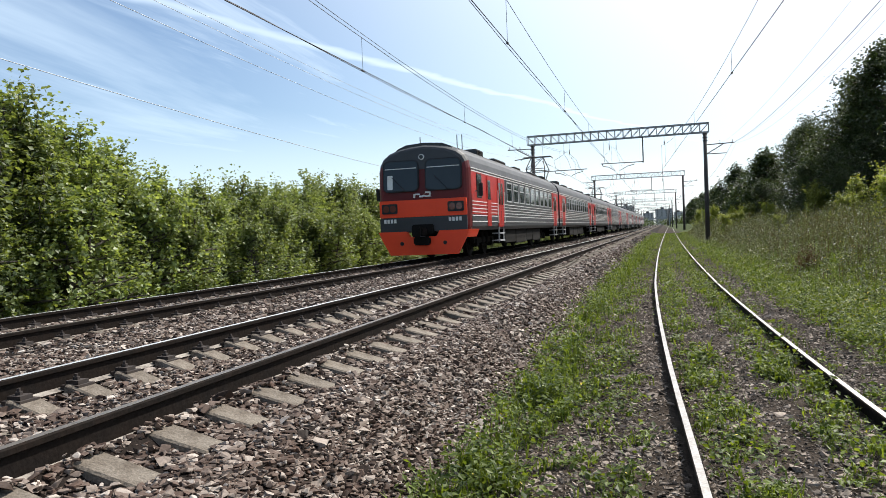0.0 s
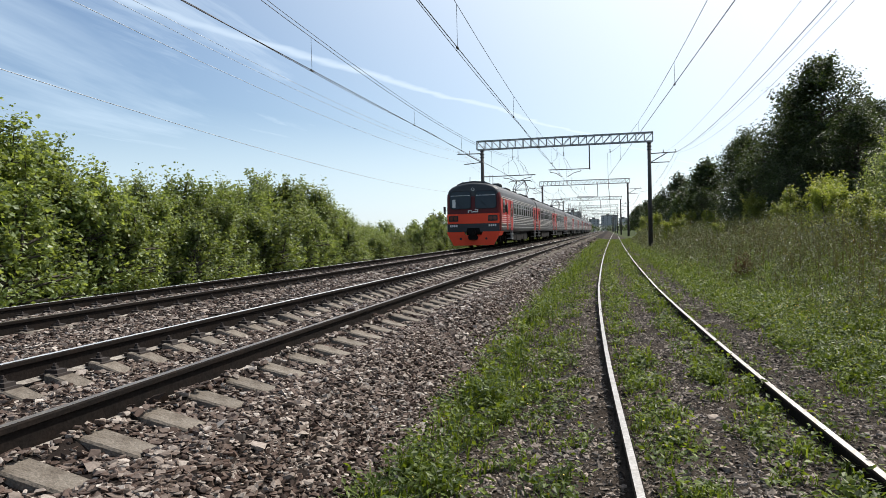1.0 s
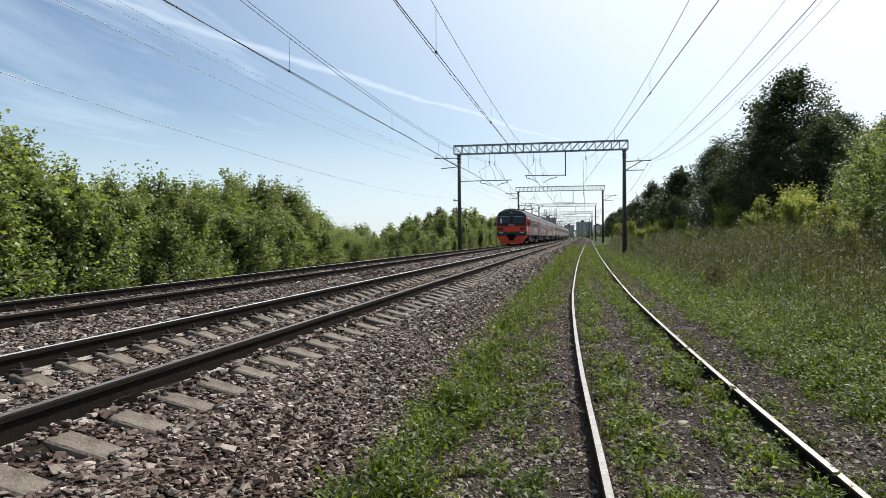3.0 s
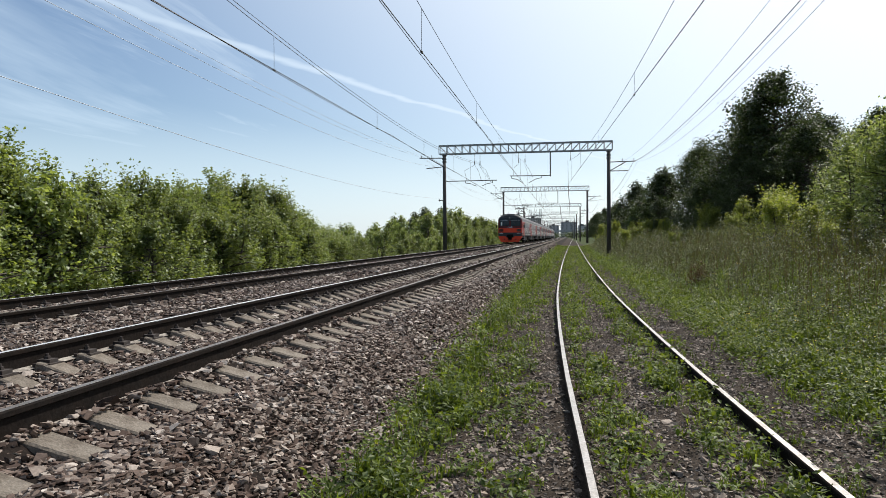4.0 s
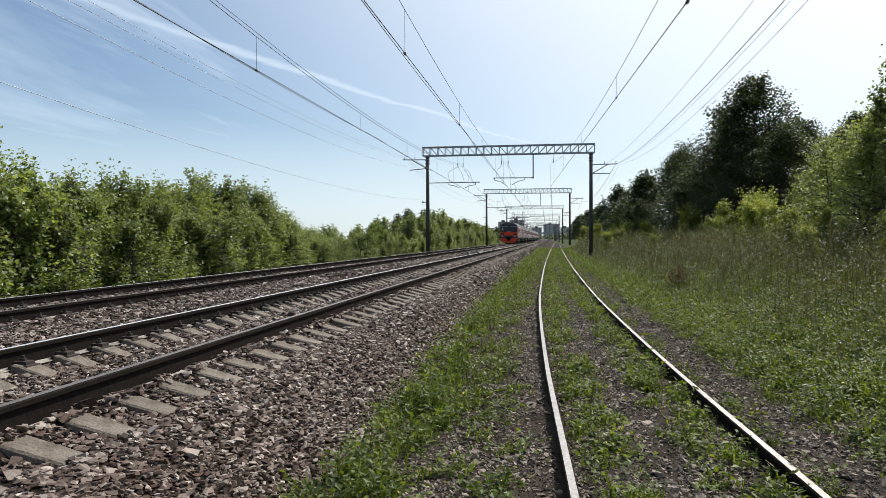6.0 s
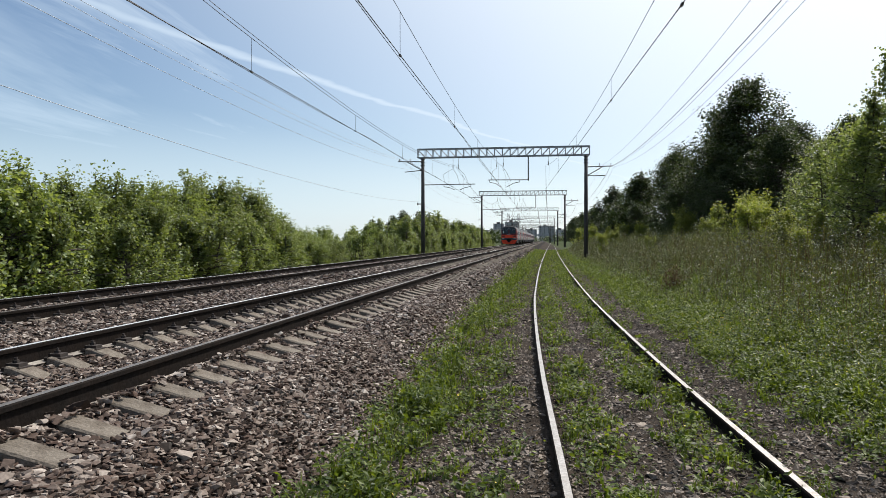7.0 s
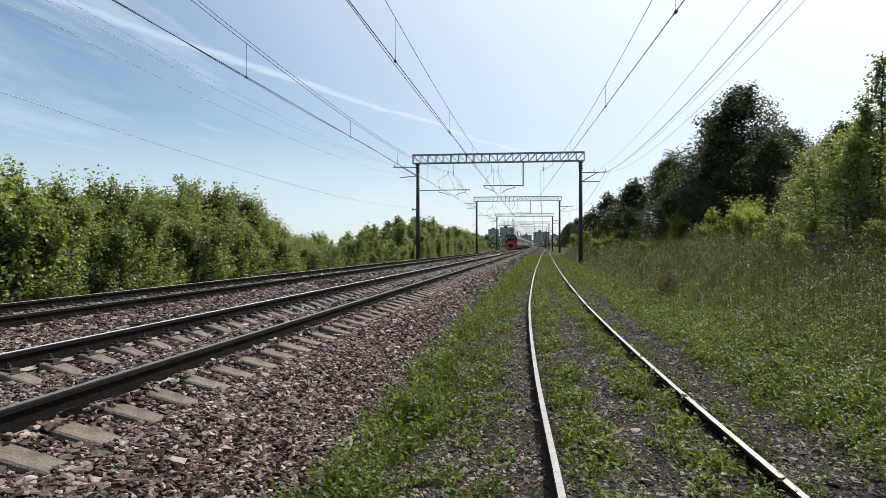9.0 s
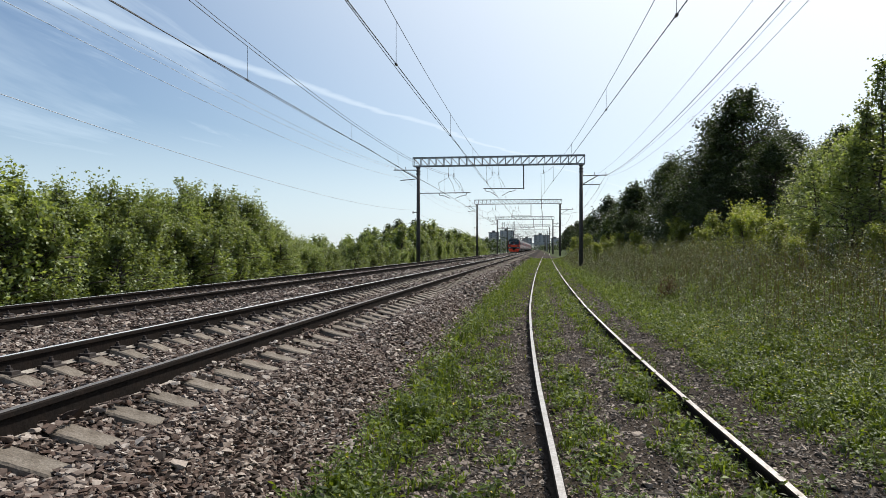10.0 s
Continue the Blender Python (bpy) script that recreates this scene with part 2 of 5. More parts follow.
def stone_material():
    """Crushed rock: each stone its own tone, from rust brown to pale grey."""
    m = mat("ballast_stone", (1, 1, 1), 0.7, second=(0.62, 0.52, 0.45), scale=0.8, amount=0.7, fine=55, spec=0.22)
    n, l = m.node_tree.nodes, m.node_tree.links
    b = n["Principled BSDF"]
    worn = b.inputs["Base Color"].links[0].from_socket
    geo = n.new("ShaderNodeNewGeometry")
    inf = n.new("ShaderNodeObjectInfo")
    ad = n.new("ShaderNodeMath"); ad.operation = "ADD"
    fr = n.new("ShaderNodeMath"); fr.operation = "FRACT"
    l.new(geo.outputs["Random Per Island"], ad.inputs[0]); l.new(inf.outputs["Random"], ad.inputs[1]); l.new(ad.outputs[0], fr.inputs[0])
    ramp = n.new("ShaderNodeValToRGB")
    tones = ((0.0, (0.034, 0.025, 0.020)), (0.28, (0.094, 0.061, 0.047)), (0.54, (0.155, 0.118, 0.098)), (0.80, (0.245, 0.205, 0.177)), (1.0, (0.48, 0.43, 0.385)))
    while len(ramp.color_ramp.elements) < len(tones):
        ramp.color_ramp.elements.new(0.5)
    for e, (at, c) in zip(ramp.color_ramp.elements, tones):
        e.position, e.color = at, (*c, 1)
    l.new(fr.outputs[0], ramp.inputs["Fac"])
    mul = n.new("ShaderNodeMix"); mul.data_type, mul.blend_type = "RGBA", "MULTIPLY"
    mul.inputs["Factor"].default_value = 1
    l.new(ramp.outputs["Color"], mul.inputs["A"]); l.new(worn, mul.inputs["B"])
    l.new(mul.outputs["Result"], b.inputs["Base Color"])
    return m


M_STONE = stone_material()
M_CONC = mat("sleeper_concrete", (0.200, 0.172, 0.142), 0.9, second=(0.10, 0.080, 0.062), scale=7, amount=0.85, fine=70, bump=0.5, bump_scale=45, per_object=0.14, spec=0.2)
# Rust, taken down to near black so the rail sides' shade is in the colour.
M_RUST_SHADE = mat("rail_rust_shade", (0.012, 0.010, 0.009), 0.85, second=(0.020, 0.014, 0.011), scale=6, amount=0.8, fine=40, bump=0.3, bump_scale=30, spec=0.06)
M_STEEL = mat("rail_head_steel", (0.93, 0.91, 0.88), 0.48, 1.0, second=(0.70, 0.66, 0.62), scale=3, amount=0.4)
M_WORN = mat("dull_rail_head", (0.30, 0.255, 0.215), 0.42, 0.8, second=(0.18, 0.13, 0.10), scale=3, amount=0.6, fine=30)
M_SIDING = mat("siding_rail_head", (0.50, 0.475, 0.45), 0.45, 0.85, second=(0.30, 0.26, 0.22), scale=7, amount=0.7, fine=45)
# Dust on the foot, its colour raised further to stand for sunlight there.
M_FOOT_SUN = mat("dusty_sunlit_rail_foot", (0.33, 0.30, 0.265), 0.9, second=(0.08, 0.06, 0.05), scale=8, amount=0.8, fine=40)
M_CLIP = mat("fastening_steel", (0.028, 0.022, 0.02), 0.8, second=(0.05, 0.03, 0.02), scale=9)
M_POLE = mat("column_concrete", (0.060, 0.052, 0.050), 0.9, second=(0.11, 0.10, 0.09), scale=1.2, amount=0.6, fine=30)
M_TRUSS = mat("painted_steel", (0.33, 0.34, 0.35), 0.55, second=(0.20, 0.18, 0.17), scale=2, amount=0.7)
M_DARKSTEEL = mat("dark_steel", (0.07, 0.07, 0.075), 0.6, second=(0.10, 0.07, 0.05), scale=5)
M_WIRE = mat("wire_copper", (0.07, 0.065, 0.07), 0.5, 0.6, second=(0.05, 0.05, 0.05))
M_ALU = mat("weathered_aluminium", (0.42, 0.43, 0.45), 0.5, 0.3, second=(0.30, 0.30, 0.31))
M_INSUL = mat("insulator", (0.10, 0.06, 0.05), 0.3, second=(0.06, 0.04, 0.03))


def link(name, me, parent=None, label="", kind=""):
    ob = new(name, me)
    if parent is not None:
        ob.parent = parent
    return tagged(ob, label=label, kind=kind)


def part(name, bm, material, parent=None, label="", smooth=False, kind=""):
    """One bmesh as one mesh object under a thing or a part."""
    me = bpy.data.meshes.new(name)
    bm.normal_update()
    bm.to_mesh(me)
    bm.free()
    for m in (material if isinstance(material, (list, tuple)) else [material]):
        me.materials.append(m)
    if smooth:
        me.polygons.foreach_set("use_smooth", [True] * len(me.polygons))
    return link(name, me, parent, label, kind)


def raw(name, verts, faces, material, parent=None, label="", kind="", index=None, soft=False):
    """A mesh from arrays of corners and of faces that all have the same number of corners."""
    me = bpy.data.meshes.new(name)
    verts, faces = np.asarray(verts, np.float32), np.asarray(faces, np.int32)
    me.vertices.add(len(verts)); me.vertices.foreach_set("co", verts.ravel())
    k = faces.shape[1]
    me.loops.add(faces.size); me.loops.foreach_set("vertex_index", faces.ravel())
    me.polygons.add(len(faces))
    me.polygons.foreach_set("loop_start", np.arange(0, faces.size, k, dtype=np.int32))
    for m in (material if isinstance(material, (list, tuple)) else [material]):
        me.materials.append(m)
    if index is not None:
        me.polygons.foreach_set("material_index", np.asarray(index, np.int32))
    me.polygons.foreach_set("use_smooth", np.full(len(faces), soft))
    me.update(calc_edges=True)
    return link(name, me, parent, label, kind)


def empty(name, m=None):
    ob = new(name)
    if m is not None:
        ob.matrix_basis = m
    return ob


def box(bm, x0, x1, y0, y1, z0, z1, bevel=0.0):
    r = bmesh.ops.create_cube(bm, size=1, matrix=Matrix.LocRotScale(((x0 + x1) / 2, (y0 + y1) / 2, (z0 + z1) / 2), None, (abs(x1 - x0), abs(y1 - y0), abs(z1 - z0))))
    if bevel:
        es = {e for v in r["verts"] for e in v.link_edges}
        bmesh.ops.bevel(bm, geom=list(es), offset=bevel, segments=2, affect="EDGES")
    return bm


def bar(bm, a, b, r, sides=6, r2=None):
    """A round bar from a to b."""
    a, b = Vector(a), Vector(b)
    d = b - a
    q = d.to_track_quat("Z", "Y").to_matrix().to_4x4()
    bmesh.ops.create_cone(bm, cap_ends=True, segments=sides, radius1=r, radius2=r if r2 is None else r2, depth=d.length, matrix=Matrix.Translation((a + b) / 2) @ q)
    return bm


def prism(bm, outline, y0, y1, cap=True):
    """An outline in x and z, drawn out along y."""
    a = [bm.verts.new((x, y0, z)) for x, z in outline]
    b = [bm.verts.new((x, y1, z)) for x, z in outline]
    k = len(outline)
    fs = [bm.faces.new((a[i], a[(i + 1) % k], b[(i + 1) % k], b[i])) for i in range(k)]
    if cap:
        fs += [bm.faces.new(a[::-1]), bm.faces.new(b)]
    bmesh.ops.recalc_face_normals(bm, faces=fs)
    return bm


# ---------------------------------------------------------------- plan, in metres: y runs along the tracks
RAIL_TOP = 0.834                  # main tracks
NEAR, FAR = -3.90, -8.00          # the axes of the two main tracks
GAUGE = 1.59                      # between the middles of the rail heads
RAIL_H = 0.20
SLEEPER_TOP = RAIL_TOP - 0.139    # crest of the concrete beside the rail
SIDING_TOP = 0.13
TOE = -1.42                       # foot of the ballast
SIDING = ((-60, 7.0), (-20, 2.6), (0, 1.18), (5.5, 0.93), (9.4, 0.78), (15.3, 0.64), (22, 0.56), (41, 0.60), (70, 0.85), (128, 1.5), (200, 2.4), (420, 5.2))


def siding_x(y):
    """The siding's axis: a smooth curve through the plan's points."""
    p = SIDING
    i = max(0, min(len(p) - 2, next((k for k in range(len(p) - 1) if y < p[k + 1][0]), len(p) - 2)))
    def slope(k):
        a, b = p[max(0, k - 1)], p[min(len(p) - 1, k + 1)]
        return (b[1] - a[1]) / (b[0] - a[0])
    h = p[i + 1][0] - p[i][0]
    u = (y - p[i][0]) / h
    return ((2 * u**3 - 3 * u * u + 1) * p[i][1] + (u**3 - 2 * u * u + u) * h * slope(i) + (3 * u * u - 2 * u**3) * p[i + 1][1] + (u**3 - u * u) * h * slope(i + 1))


def bend(y):
    """How far the main tracks have swung aside at y: straight beside the eye, then a steady slant."""
    y = np.asarray(y, float)
    return 0.0027 * (y - 20 + np.sqrt((y - 20) ** 2 + 200)) * smooth(-20, 20, y)


def smooth(a, b, x):
    u = np.clip((x - a) / (b - a), 0, 1)
    return u * u * (3 - 2 * u)


def waves(x, y, s, seed):
    """A cheap soft unevenness, -1 to 1."""
    return (np.sin(x * 1.7 / s + seed) * np.cos(y * 1.3 / s + 2.1 * seed) + np.sin((x + y) * 0.9 / s + 4 * seed) * np.cos((x - 0.6 * y) * 2.3 / s + seed)) / 2


def ground_z(x, y):
    """Height of the ground sheet: yard level, the bank that rises beside the siding, the dip behind the far track."""
    x, y = np.asarray(x, float), np.asarray(y, float)
    z = 0.95 * smooth(3.0, 9.5, x) + 0.5 * smooth(9.0, 25.0, x)
    z = z + 0.10 * waves(x, y, 2.2, 1.0) * smooth(2.5, 5.0, np.abs(x)) + 0.025 * waves(x, y, 0.35, 2.0)
    side = 0.42 * smooth(-10.2, -11.0, x) * smooth(-14.0, -11.6, x)
    z = z * smooth(-5.0, -1.0, x) - 0.08 * smooth(TOE + 0.1, TOE - 0.3, x) + side - 0.3 * smooth(-11.8, -16.0, x)
    flat = smooth(400, 900, np.hypot(x, y))
    return z * (1 - flat)


def bed_z(x):
    """Top of the ballast."""
    x = np.asarray(x, float)
    top = RAIL_TOP - 0.25 + 0.06 * smooth(-5.6, -6.3, x)
    for axis in (NEAR, FAR):
        for s in (-1, 1):
            d = x - axis - s * GAUGE / 2
            top = top + (0.07 if axis == NEAR else 0.04) * np.exp(-(d / 0.26) ** 2) - 0.085 * np.exp(-(d / 0.12) ** 2)
    top = top + 0.075 * np.exp(-((x - NEAR - GAUGE / 2 - 0.13) / 0.08) ** 2)
    return -0.06 + (top + 0.06) * smooth(TOE + 0.10, TOE - 1.0, x) * smooth(-11.0, -9.7, x)


def build_ground():
    xs = np.concatenate([-np.geomspace(3000, 30, 26), np.arange(-28, -12, 1.0), np.arange(-12, 12, 0.2), np.arange(12, 30, 1.0), np.geomspace(30, 3000, 26)])
    ys = np.concatenate([-np.geomspace(1500, 12, 16), np.arange(-10, 2, 1.0), np.arange(2, 25, 0.2), np.arange(25, 90, 1.0), np.geomspace(90, 4200, 40)])
    gx, gy = np.meshgrid(xs, ys)
    v = np.stack([gx, gy, ground_z(gx, gy)], -1).reshape(-1, 3)
    w = len(xs)
    i = (np.arange(len(ys) - 1)[:, None] * w + np.arange(w - 1)[None]).ravel()
    ob = raw("ground", v, np.stack([i, i + 1, i + w + 1, i + w], 1), M_GROUND, soft=True)
    tagged(ob, "bare brown soil and fine gravel with patchy green growth", "ground", kind="structure")


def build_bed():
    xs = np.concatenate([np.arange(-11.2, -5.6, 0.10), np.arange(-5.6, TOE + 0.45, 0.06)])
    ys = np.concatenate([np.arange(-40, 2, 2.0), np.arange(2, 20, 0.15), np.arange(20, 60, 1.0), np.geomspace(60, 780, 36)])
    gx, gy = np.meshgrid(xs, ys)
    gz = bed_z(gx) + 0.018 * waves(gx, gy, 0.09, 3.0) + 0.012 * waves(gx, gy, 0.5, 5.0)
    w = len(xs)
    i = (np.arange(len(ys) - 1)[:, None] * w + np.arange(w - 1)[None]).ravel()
    ob = raw("ballast", np.stack([gx + bend(gy), gy, gz], -1).reshape(-1, 3), np.stack([i, i + 1, i + w + 1, i + w], 1), M_BED_SHADE)
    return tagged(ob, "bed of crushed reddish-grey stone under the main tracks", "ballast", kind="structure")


build_ground()
ballast = build_bed()


# ---------------------------------------------------------------- tracks
def rail_outline():
    h = RAIL_H
    half = [(0.0, h), (0.026, h), (0.036, h - 0.010), (0.036, h - 0.038), (0.010, h - 0.052), (0.009, 0.032), (0.030, 0.020), (0.074, 0.012), (0.074, 0.0)]
    return half + [(-x, z) for x, z in half[::-1][:-1]]


def rail(name, parent, line, top, head=None):
    """A rail swept along points (x, y), with its worn running surface."""
    o = rail_outline()
    k = len(o)
    v, f, mi = [], [], []
    for x, y in line:
        v += [(x + ox, y, top - RAIL_H + oz) for ox, oz in o]
    for j in range(len(line) - 1):
        for i in range(k):
            f.append((j * k + i, j * k + (i + 1) % k, (j + 1) * k + (i + 1) % k, (j + 1) * k + i))
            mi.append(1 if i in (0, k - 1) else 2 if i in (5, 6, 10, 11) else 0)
    return raw(name, v, [tuple(q[::-1]) for q in f], [M_RUST_SHADE, head or M_STEEL, M_FOOT_SUN], parent, index=mi)


def sleeper_mesh():
    """Concrete sleeper with raised seats and a lower waist; x across the track, top of the seats at z = 0."""
    bm = bmesh.new()
    prof = [(s * x, z, w) for s, row in ((-1, 1), (1, -1)) for x, z, w in ((1.36, -0.14, 0.10), (1.34, -0.10, 0.105), (0.96, -0.006, 0.11), (0.90, 0.0, 0.11), (0.885, -0.06, 0.11), (0.705, -0.06, 0.11), (0.69, 0.0, 0.11), (0.62, -0.01, 0.11), (0.34, -0.105, 0.10), (0.12, -0.115, 0.095))[::row]]
    rows = []
    for x, z, w in prof:
        rows.append([bm.verts.new(p) for p in ((x, -w - 0.03, -0.26), (x, -w, z - 0.012), (x, -w + 0.015, z), (x, w - 0.015, z), (x, w, z - 0.012), (x, w + 0.03, -0.26))])
    for a, b in zip(rows, rows[1:]):
        for i in range(5):
            bm.faces.new((a[i], a[i + 1], b[i + 1], b[i]))
    bm.faces.new(rows[0][::-1]); bm.faces.new(rows[-1])
    bmesh.ops.recalc_face_normals(bm, faces=bm.faces)
    me = bpy.data.meshes.new("sleeper")
    bm.to_mesh(me); bm.free()
    me.materials.append(M_CONC)
    return me


def clip_mesh():
    """Rail fastening: plate, clamp and bolt."""
    bm = bmesh.new()
    box(bm, -0.09, 0.09, -0.085, 0.085, 0.0, 0.035)
    box(bm, -0.065, 0.06, -0.055, 0.055, 0.035, 0.066)
    bar(bm, (-0.01, 0, 0.06), (-0.01, 0, 0.115), 0.014, 6)
    bar(bm, (-0.01, 0, 0.064), (-0.01, 0, 0.09), 0.028, 6)
    me = bpy.data.meshes.new("rail_fastening")
    bm.to_mesh(me); bm.free()
    me.materials.append(M_CLIP)
    return me


def joined(name, me, places, material, parent, label=""):
    """Many placements of one small mesh as one mesh of kind stuff."""
    co = np.empty(len(me.vertices) * 3); me.vertices.foreach_get("co", co); co = co.reshape(-1, 3)
    me.calc_loop_triangles()
    tri = np.empty(len(me.loop_triangles) * 3, np.int32); me.loop_triangles.foreach_get("vertices", tri); tri = tri.reshape(-1, 3)
    v = (co[None] + np.asarray(places)[:, None]).reshape(-1, 3)
    f = (tri[None] + (np.arange(len(places)) * len(co))[:, None, None]).reshape(-1, 3)
    return raw(name, v, f, material, parent, label, "stuff")


SLEEPER, CLIP = sleeper_mesh(), clip_mesh()
STEP, PHASE = 0.536, -6.154     # between sleepers, and where the first one lies


def main_track(axis, label, shift):
    t = empty("railway_track")
    tagged(t, label, "railway track", "main tracks")
    ys = [-60] + list(np.arange(-40, 0, 20.0)) + list(np.arange(0, 80, 4.0)) + [80, 100, 140, 200, 400, 780]
    for side in (-1, 1):
        rail("rail", t, [(axis + side * GAUGE / 2 + float(bend(y)), y) for y in ys], RAIL_TOP, M_WORN if side > 0 else None)
    rnd = random.Random(int(-axis * 10))
    start = shift + PHASE
    for i in range(290):
        ob = link("sleeper", SLEEPER, t)
        ob.location = (axis + float(bend(start + STEP * i)) + rnd.uniform(-0.015, 0.015), start + STEP * i + rnd.uniform(-0.01, 0.01), SLEEPER_TOP + rnd.uniform(-0.006, 0.004))
        ob.rotation_euler = (0, 0, radians(rnd.uniform(-0.5, 0.5)))
    joined("distant_sleeper", SLEEPER, [(axis + float(bend(start + STEP * i)), start + STEP * i, SLEEPER_TOP) for i in range(290, 900)], M_CONC, t)
    spots = [(axis + float(bend(start + STEP * i)) + side * GAUGE / 2 + o * 0.12, start + STEP * i, SLEEPER_TOP - 0.045) for i in range(0, 240) for side in (-1, 1) for o in (-1, 1) if not (axis == NEAR and side == o == 1)]
    for p in spots[48:328]:
        link("rail_fastening", CLIP, t).location = p
    joined("distant_fastening", CLIP, spots[:48] + spots[328:], M_CLIP, t)
    return t


main_track(NEAR, "railway track with brown steel rails on grey concrete sleepers", 0.0)
main_track(FAR, "railway track with rusty steel rails beside the green thicket", 0.2)


def siding():
    t = empty("siding_track")
    tagged(t, "old siding with shiny rails sunk into weedy soil", "railway track")
    ys = [-60, -40] + list(np.arange(-20, 60, 1.5)) + list(np.arange(60, 420, 12.0))
    for side in (-1, 1):
        rail("rail", t, [(siding_x(y) + side * GAUGE / 2, y) for y in ys], SIDING_TOP, M_SIDING)


siding()


# ---------------------------------------------------------------- catenary
SPAN, FIRST = 64.0, 1.5           # distance between portals, and the one overhead
LEFT_X, RIGHT_X = -11.1, 3.86
CAM_Z = EYE[2]


def column(parent, x, base):
    """Tapered round concrete column with steel bands near its head."""
    bm = bmesh.new()
    bar(bm, (x, 0, base), (x, 0, 9.45), 0.20, 12, 0.145)
    c = part("column", bm, M_POLE, parent, "dark concrete column", True)
    for z in (9.36, 9.05, 8.78):
        bm = bmesh.new()
        bar(bm, (x, 0, z - 0.05), (x, 0, z + 0.05), 0.21, 12)
        part("band", bm, M_DARKSTEEL, c)


def insulator(parent, a, b, r=0.06, discs=4):
    bm = bmesh.new()
    a, b = Vector(a), Vector(b)
    bar(bm, a, b, 0.018)
    for i in range(discs):
        p = a.lerp(b, (i + 0.7) / (discs + 0.4))
        q = a.lerp(b, (i + 1.15) / (discs + 0.4))
        bar(bm, p, q, r, 8, r * 0.45)
    part("insulator", bm, M_INSUL, parent)


def portal():
    p = empty("catenary_portal")
    tagged(p, "overhead line portal with lattice beam on two concrete columns", "catenary portal", "catenary portals")
    column(p, LEFT_X, 0.0)
    column(p, RIGHT_X, 0.1)
    # lattice beam
    x0, x1, z0, z1, d = LEFT_X - 0.45, RIGHT_X + 0.32, 9.50, 10.28, 0.32
    n = 22
    beam = bmesh.new()
    for y in (-d, d):
        for z in (z0, z1):
            box(beam, x0, x1, y - 0.045, y + 0.045, z - 0.045, z + 0.045)
    chord = part("beam", beam, M_TRUSS, p, "grey steel lattice beam")
    bm = bmesh.new()
    for i in range(n + 1):
        x = x0 + (x1 - x0) * i / n
        for y in (-d, d):
            bar(bm, (x, y, z0), (x, y, z1), 0.032, 4)
            if i < n:
                xn = x0 + (x1 - x0) * (i + 1) / n
                flip = i < n // 2
                bar(bm, (x, y, z1 if flip else z0), (xn, y, z0 if flip else z1), 0.026, 4)
        for z in (z0, z1):
            bar(bm, (x, -d, z), (x, d, z), 0.024, 4)
    part("lattice", bm, M_TRUSS, chord)
    # brackets for the feeders, outward of each column
    for x, s, z in ((LEFT_X, -1, 9.15), (RIGHT_X, 1, 8.42)):
        bm = bmesh.new()
        bar(bm, (x, 0, z), (x + s * 2.35, 0, z + 0.04), 0.045)
        bar(bm, (x, 0, z - 0.85), (x + s * 1.5, 0, z), 0.04)
        bar(bm, (x, 0, z - 0.80), (x + s * 1.7, 0, z - 0.95 if s < 0 else z - 0.80), 0.04)
        br = part("bracket", bm, M_DARKSTEEL, p, "rusty steel feeder bracket")
        for k in (1.2, 2.2):
            insulator(br, (x + s * k, 0, z + 0.04), (x + s * k, 0, z + 0.30), 0.06, 2)
    # low wire bracket
    bm = bmesh.new()
    bar(bm, (LEFT_X, 0, 5.20), (LEFT_X - 0.55, 0, 5.20), 0.04)
    bar(bm, (LEFT_X - 0.5, 0, 5.10), (LEFT_X - 0.5, 0, 5.32), 0.05)
    part("bracket", bm, M_DARKSTEEL, p)
    # registration for the far track, from the left column
    zc = 6.98
    bm = bmesh.new()
    bar(bm, (LEFT_X, 0, zc), (-6.2, 0, zc + 0.02), 0.04)
    bar(bm, (-9.1, 0, zc), (-9.1, 0, zc - 0.2), 0.03)
    bar(bm, (-6.6, 0, zc), (-6.6, 0, zc - 0.2), 0.03)
    arm_points = ((-9.1, zc - 0.2), (-8.6, zc - 0.27), (-8.1, zc - 0.5)), ((-6.6, zc - 0.2), (-7.15, zc - 0.3), (-7.6, zc - 0.5))
    for pts in arm_points:
        for a, b in zip(pts, pts[1:]):
            bar(bm, (a[0], 0, a[1]), (b[0], 0, b[1]), 0.028)
    part("registration_arm", bm, M_DARKSTEEL, p)
    # hanging post and registration for the near track
    hx = -1.32
    bm = bmesh.new()
    bar(bm, (hx, 0, z0), (hx, 0, 7.25), 0.055, 8)
    bar(bm, (hx, 0, 7.33), (-5.0, 0, 7.36), 0.04)
    for s, xs in ((0, (-4.85, -4.3, -3.8)), (1, (-2.1, -2.7, -3.3))):
        bar(bm, (xs[0], 0, 7.35), (xs[0], 0, 7.15), 0.03)
        bar(bm, (xs[0], 0, 7.15), (xs[1], 0, 7.02), 0.028)
        bar(bm, (xs[1], 0, 7.02), (xs[2], 0, 6.68), 0.028)
    part("hanging_post", bm, M_DARKSTEEL, p)
    # insulator strings under the beam
    for x, z in ((-8.25, 8.9), (-7.75, 8.9), (-4.2, 9.0), (-3.6, 9.0), (0.5, 9.1)):
        bm = bmesh.new()
        bar(bm, (x, 0, z0), (x, 0, z - 0.05), 0.012, 4)
        part("suspension_rod", bm, M_DARKSTEEL, p)
        insulator(p, (x, 0, z - 0.05), (x, 0, z - 0.45), 0.07, 4)
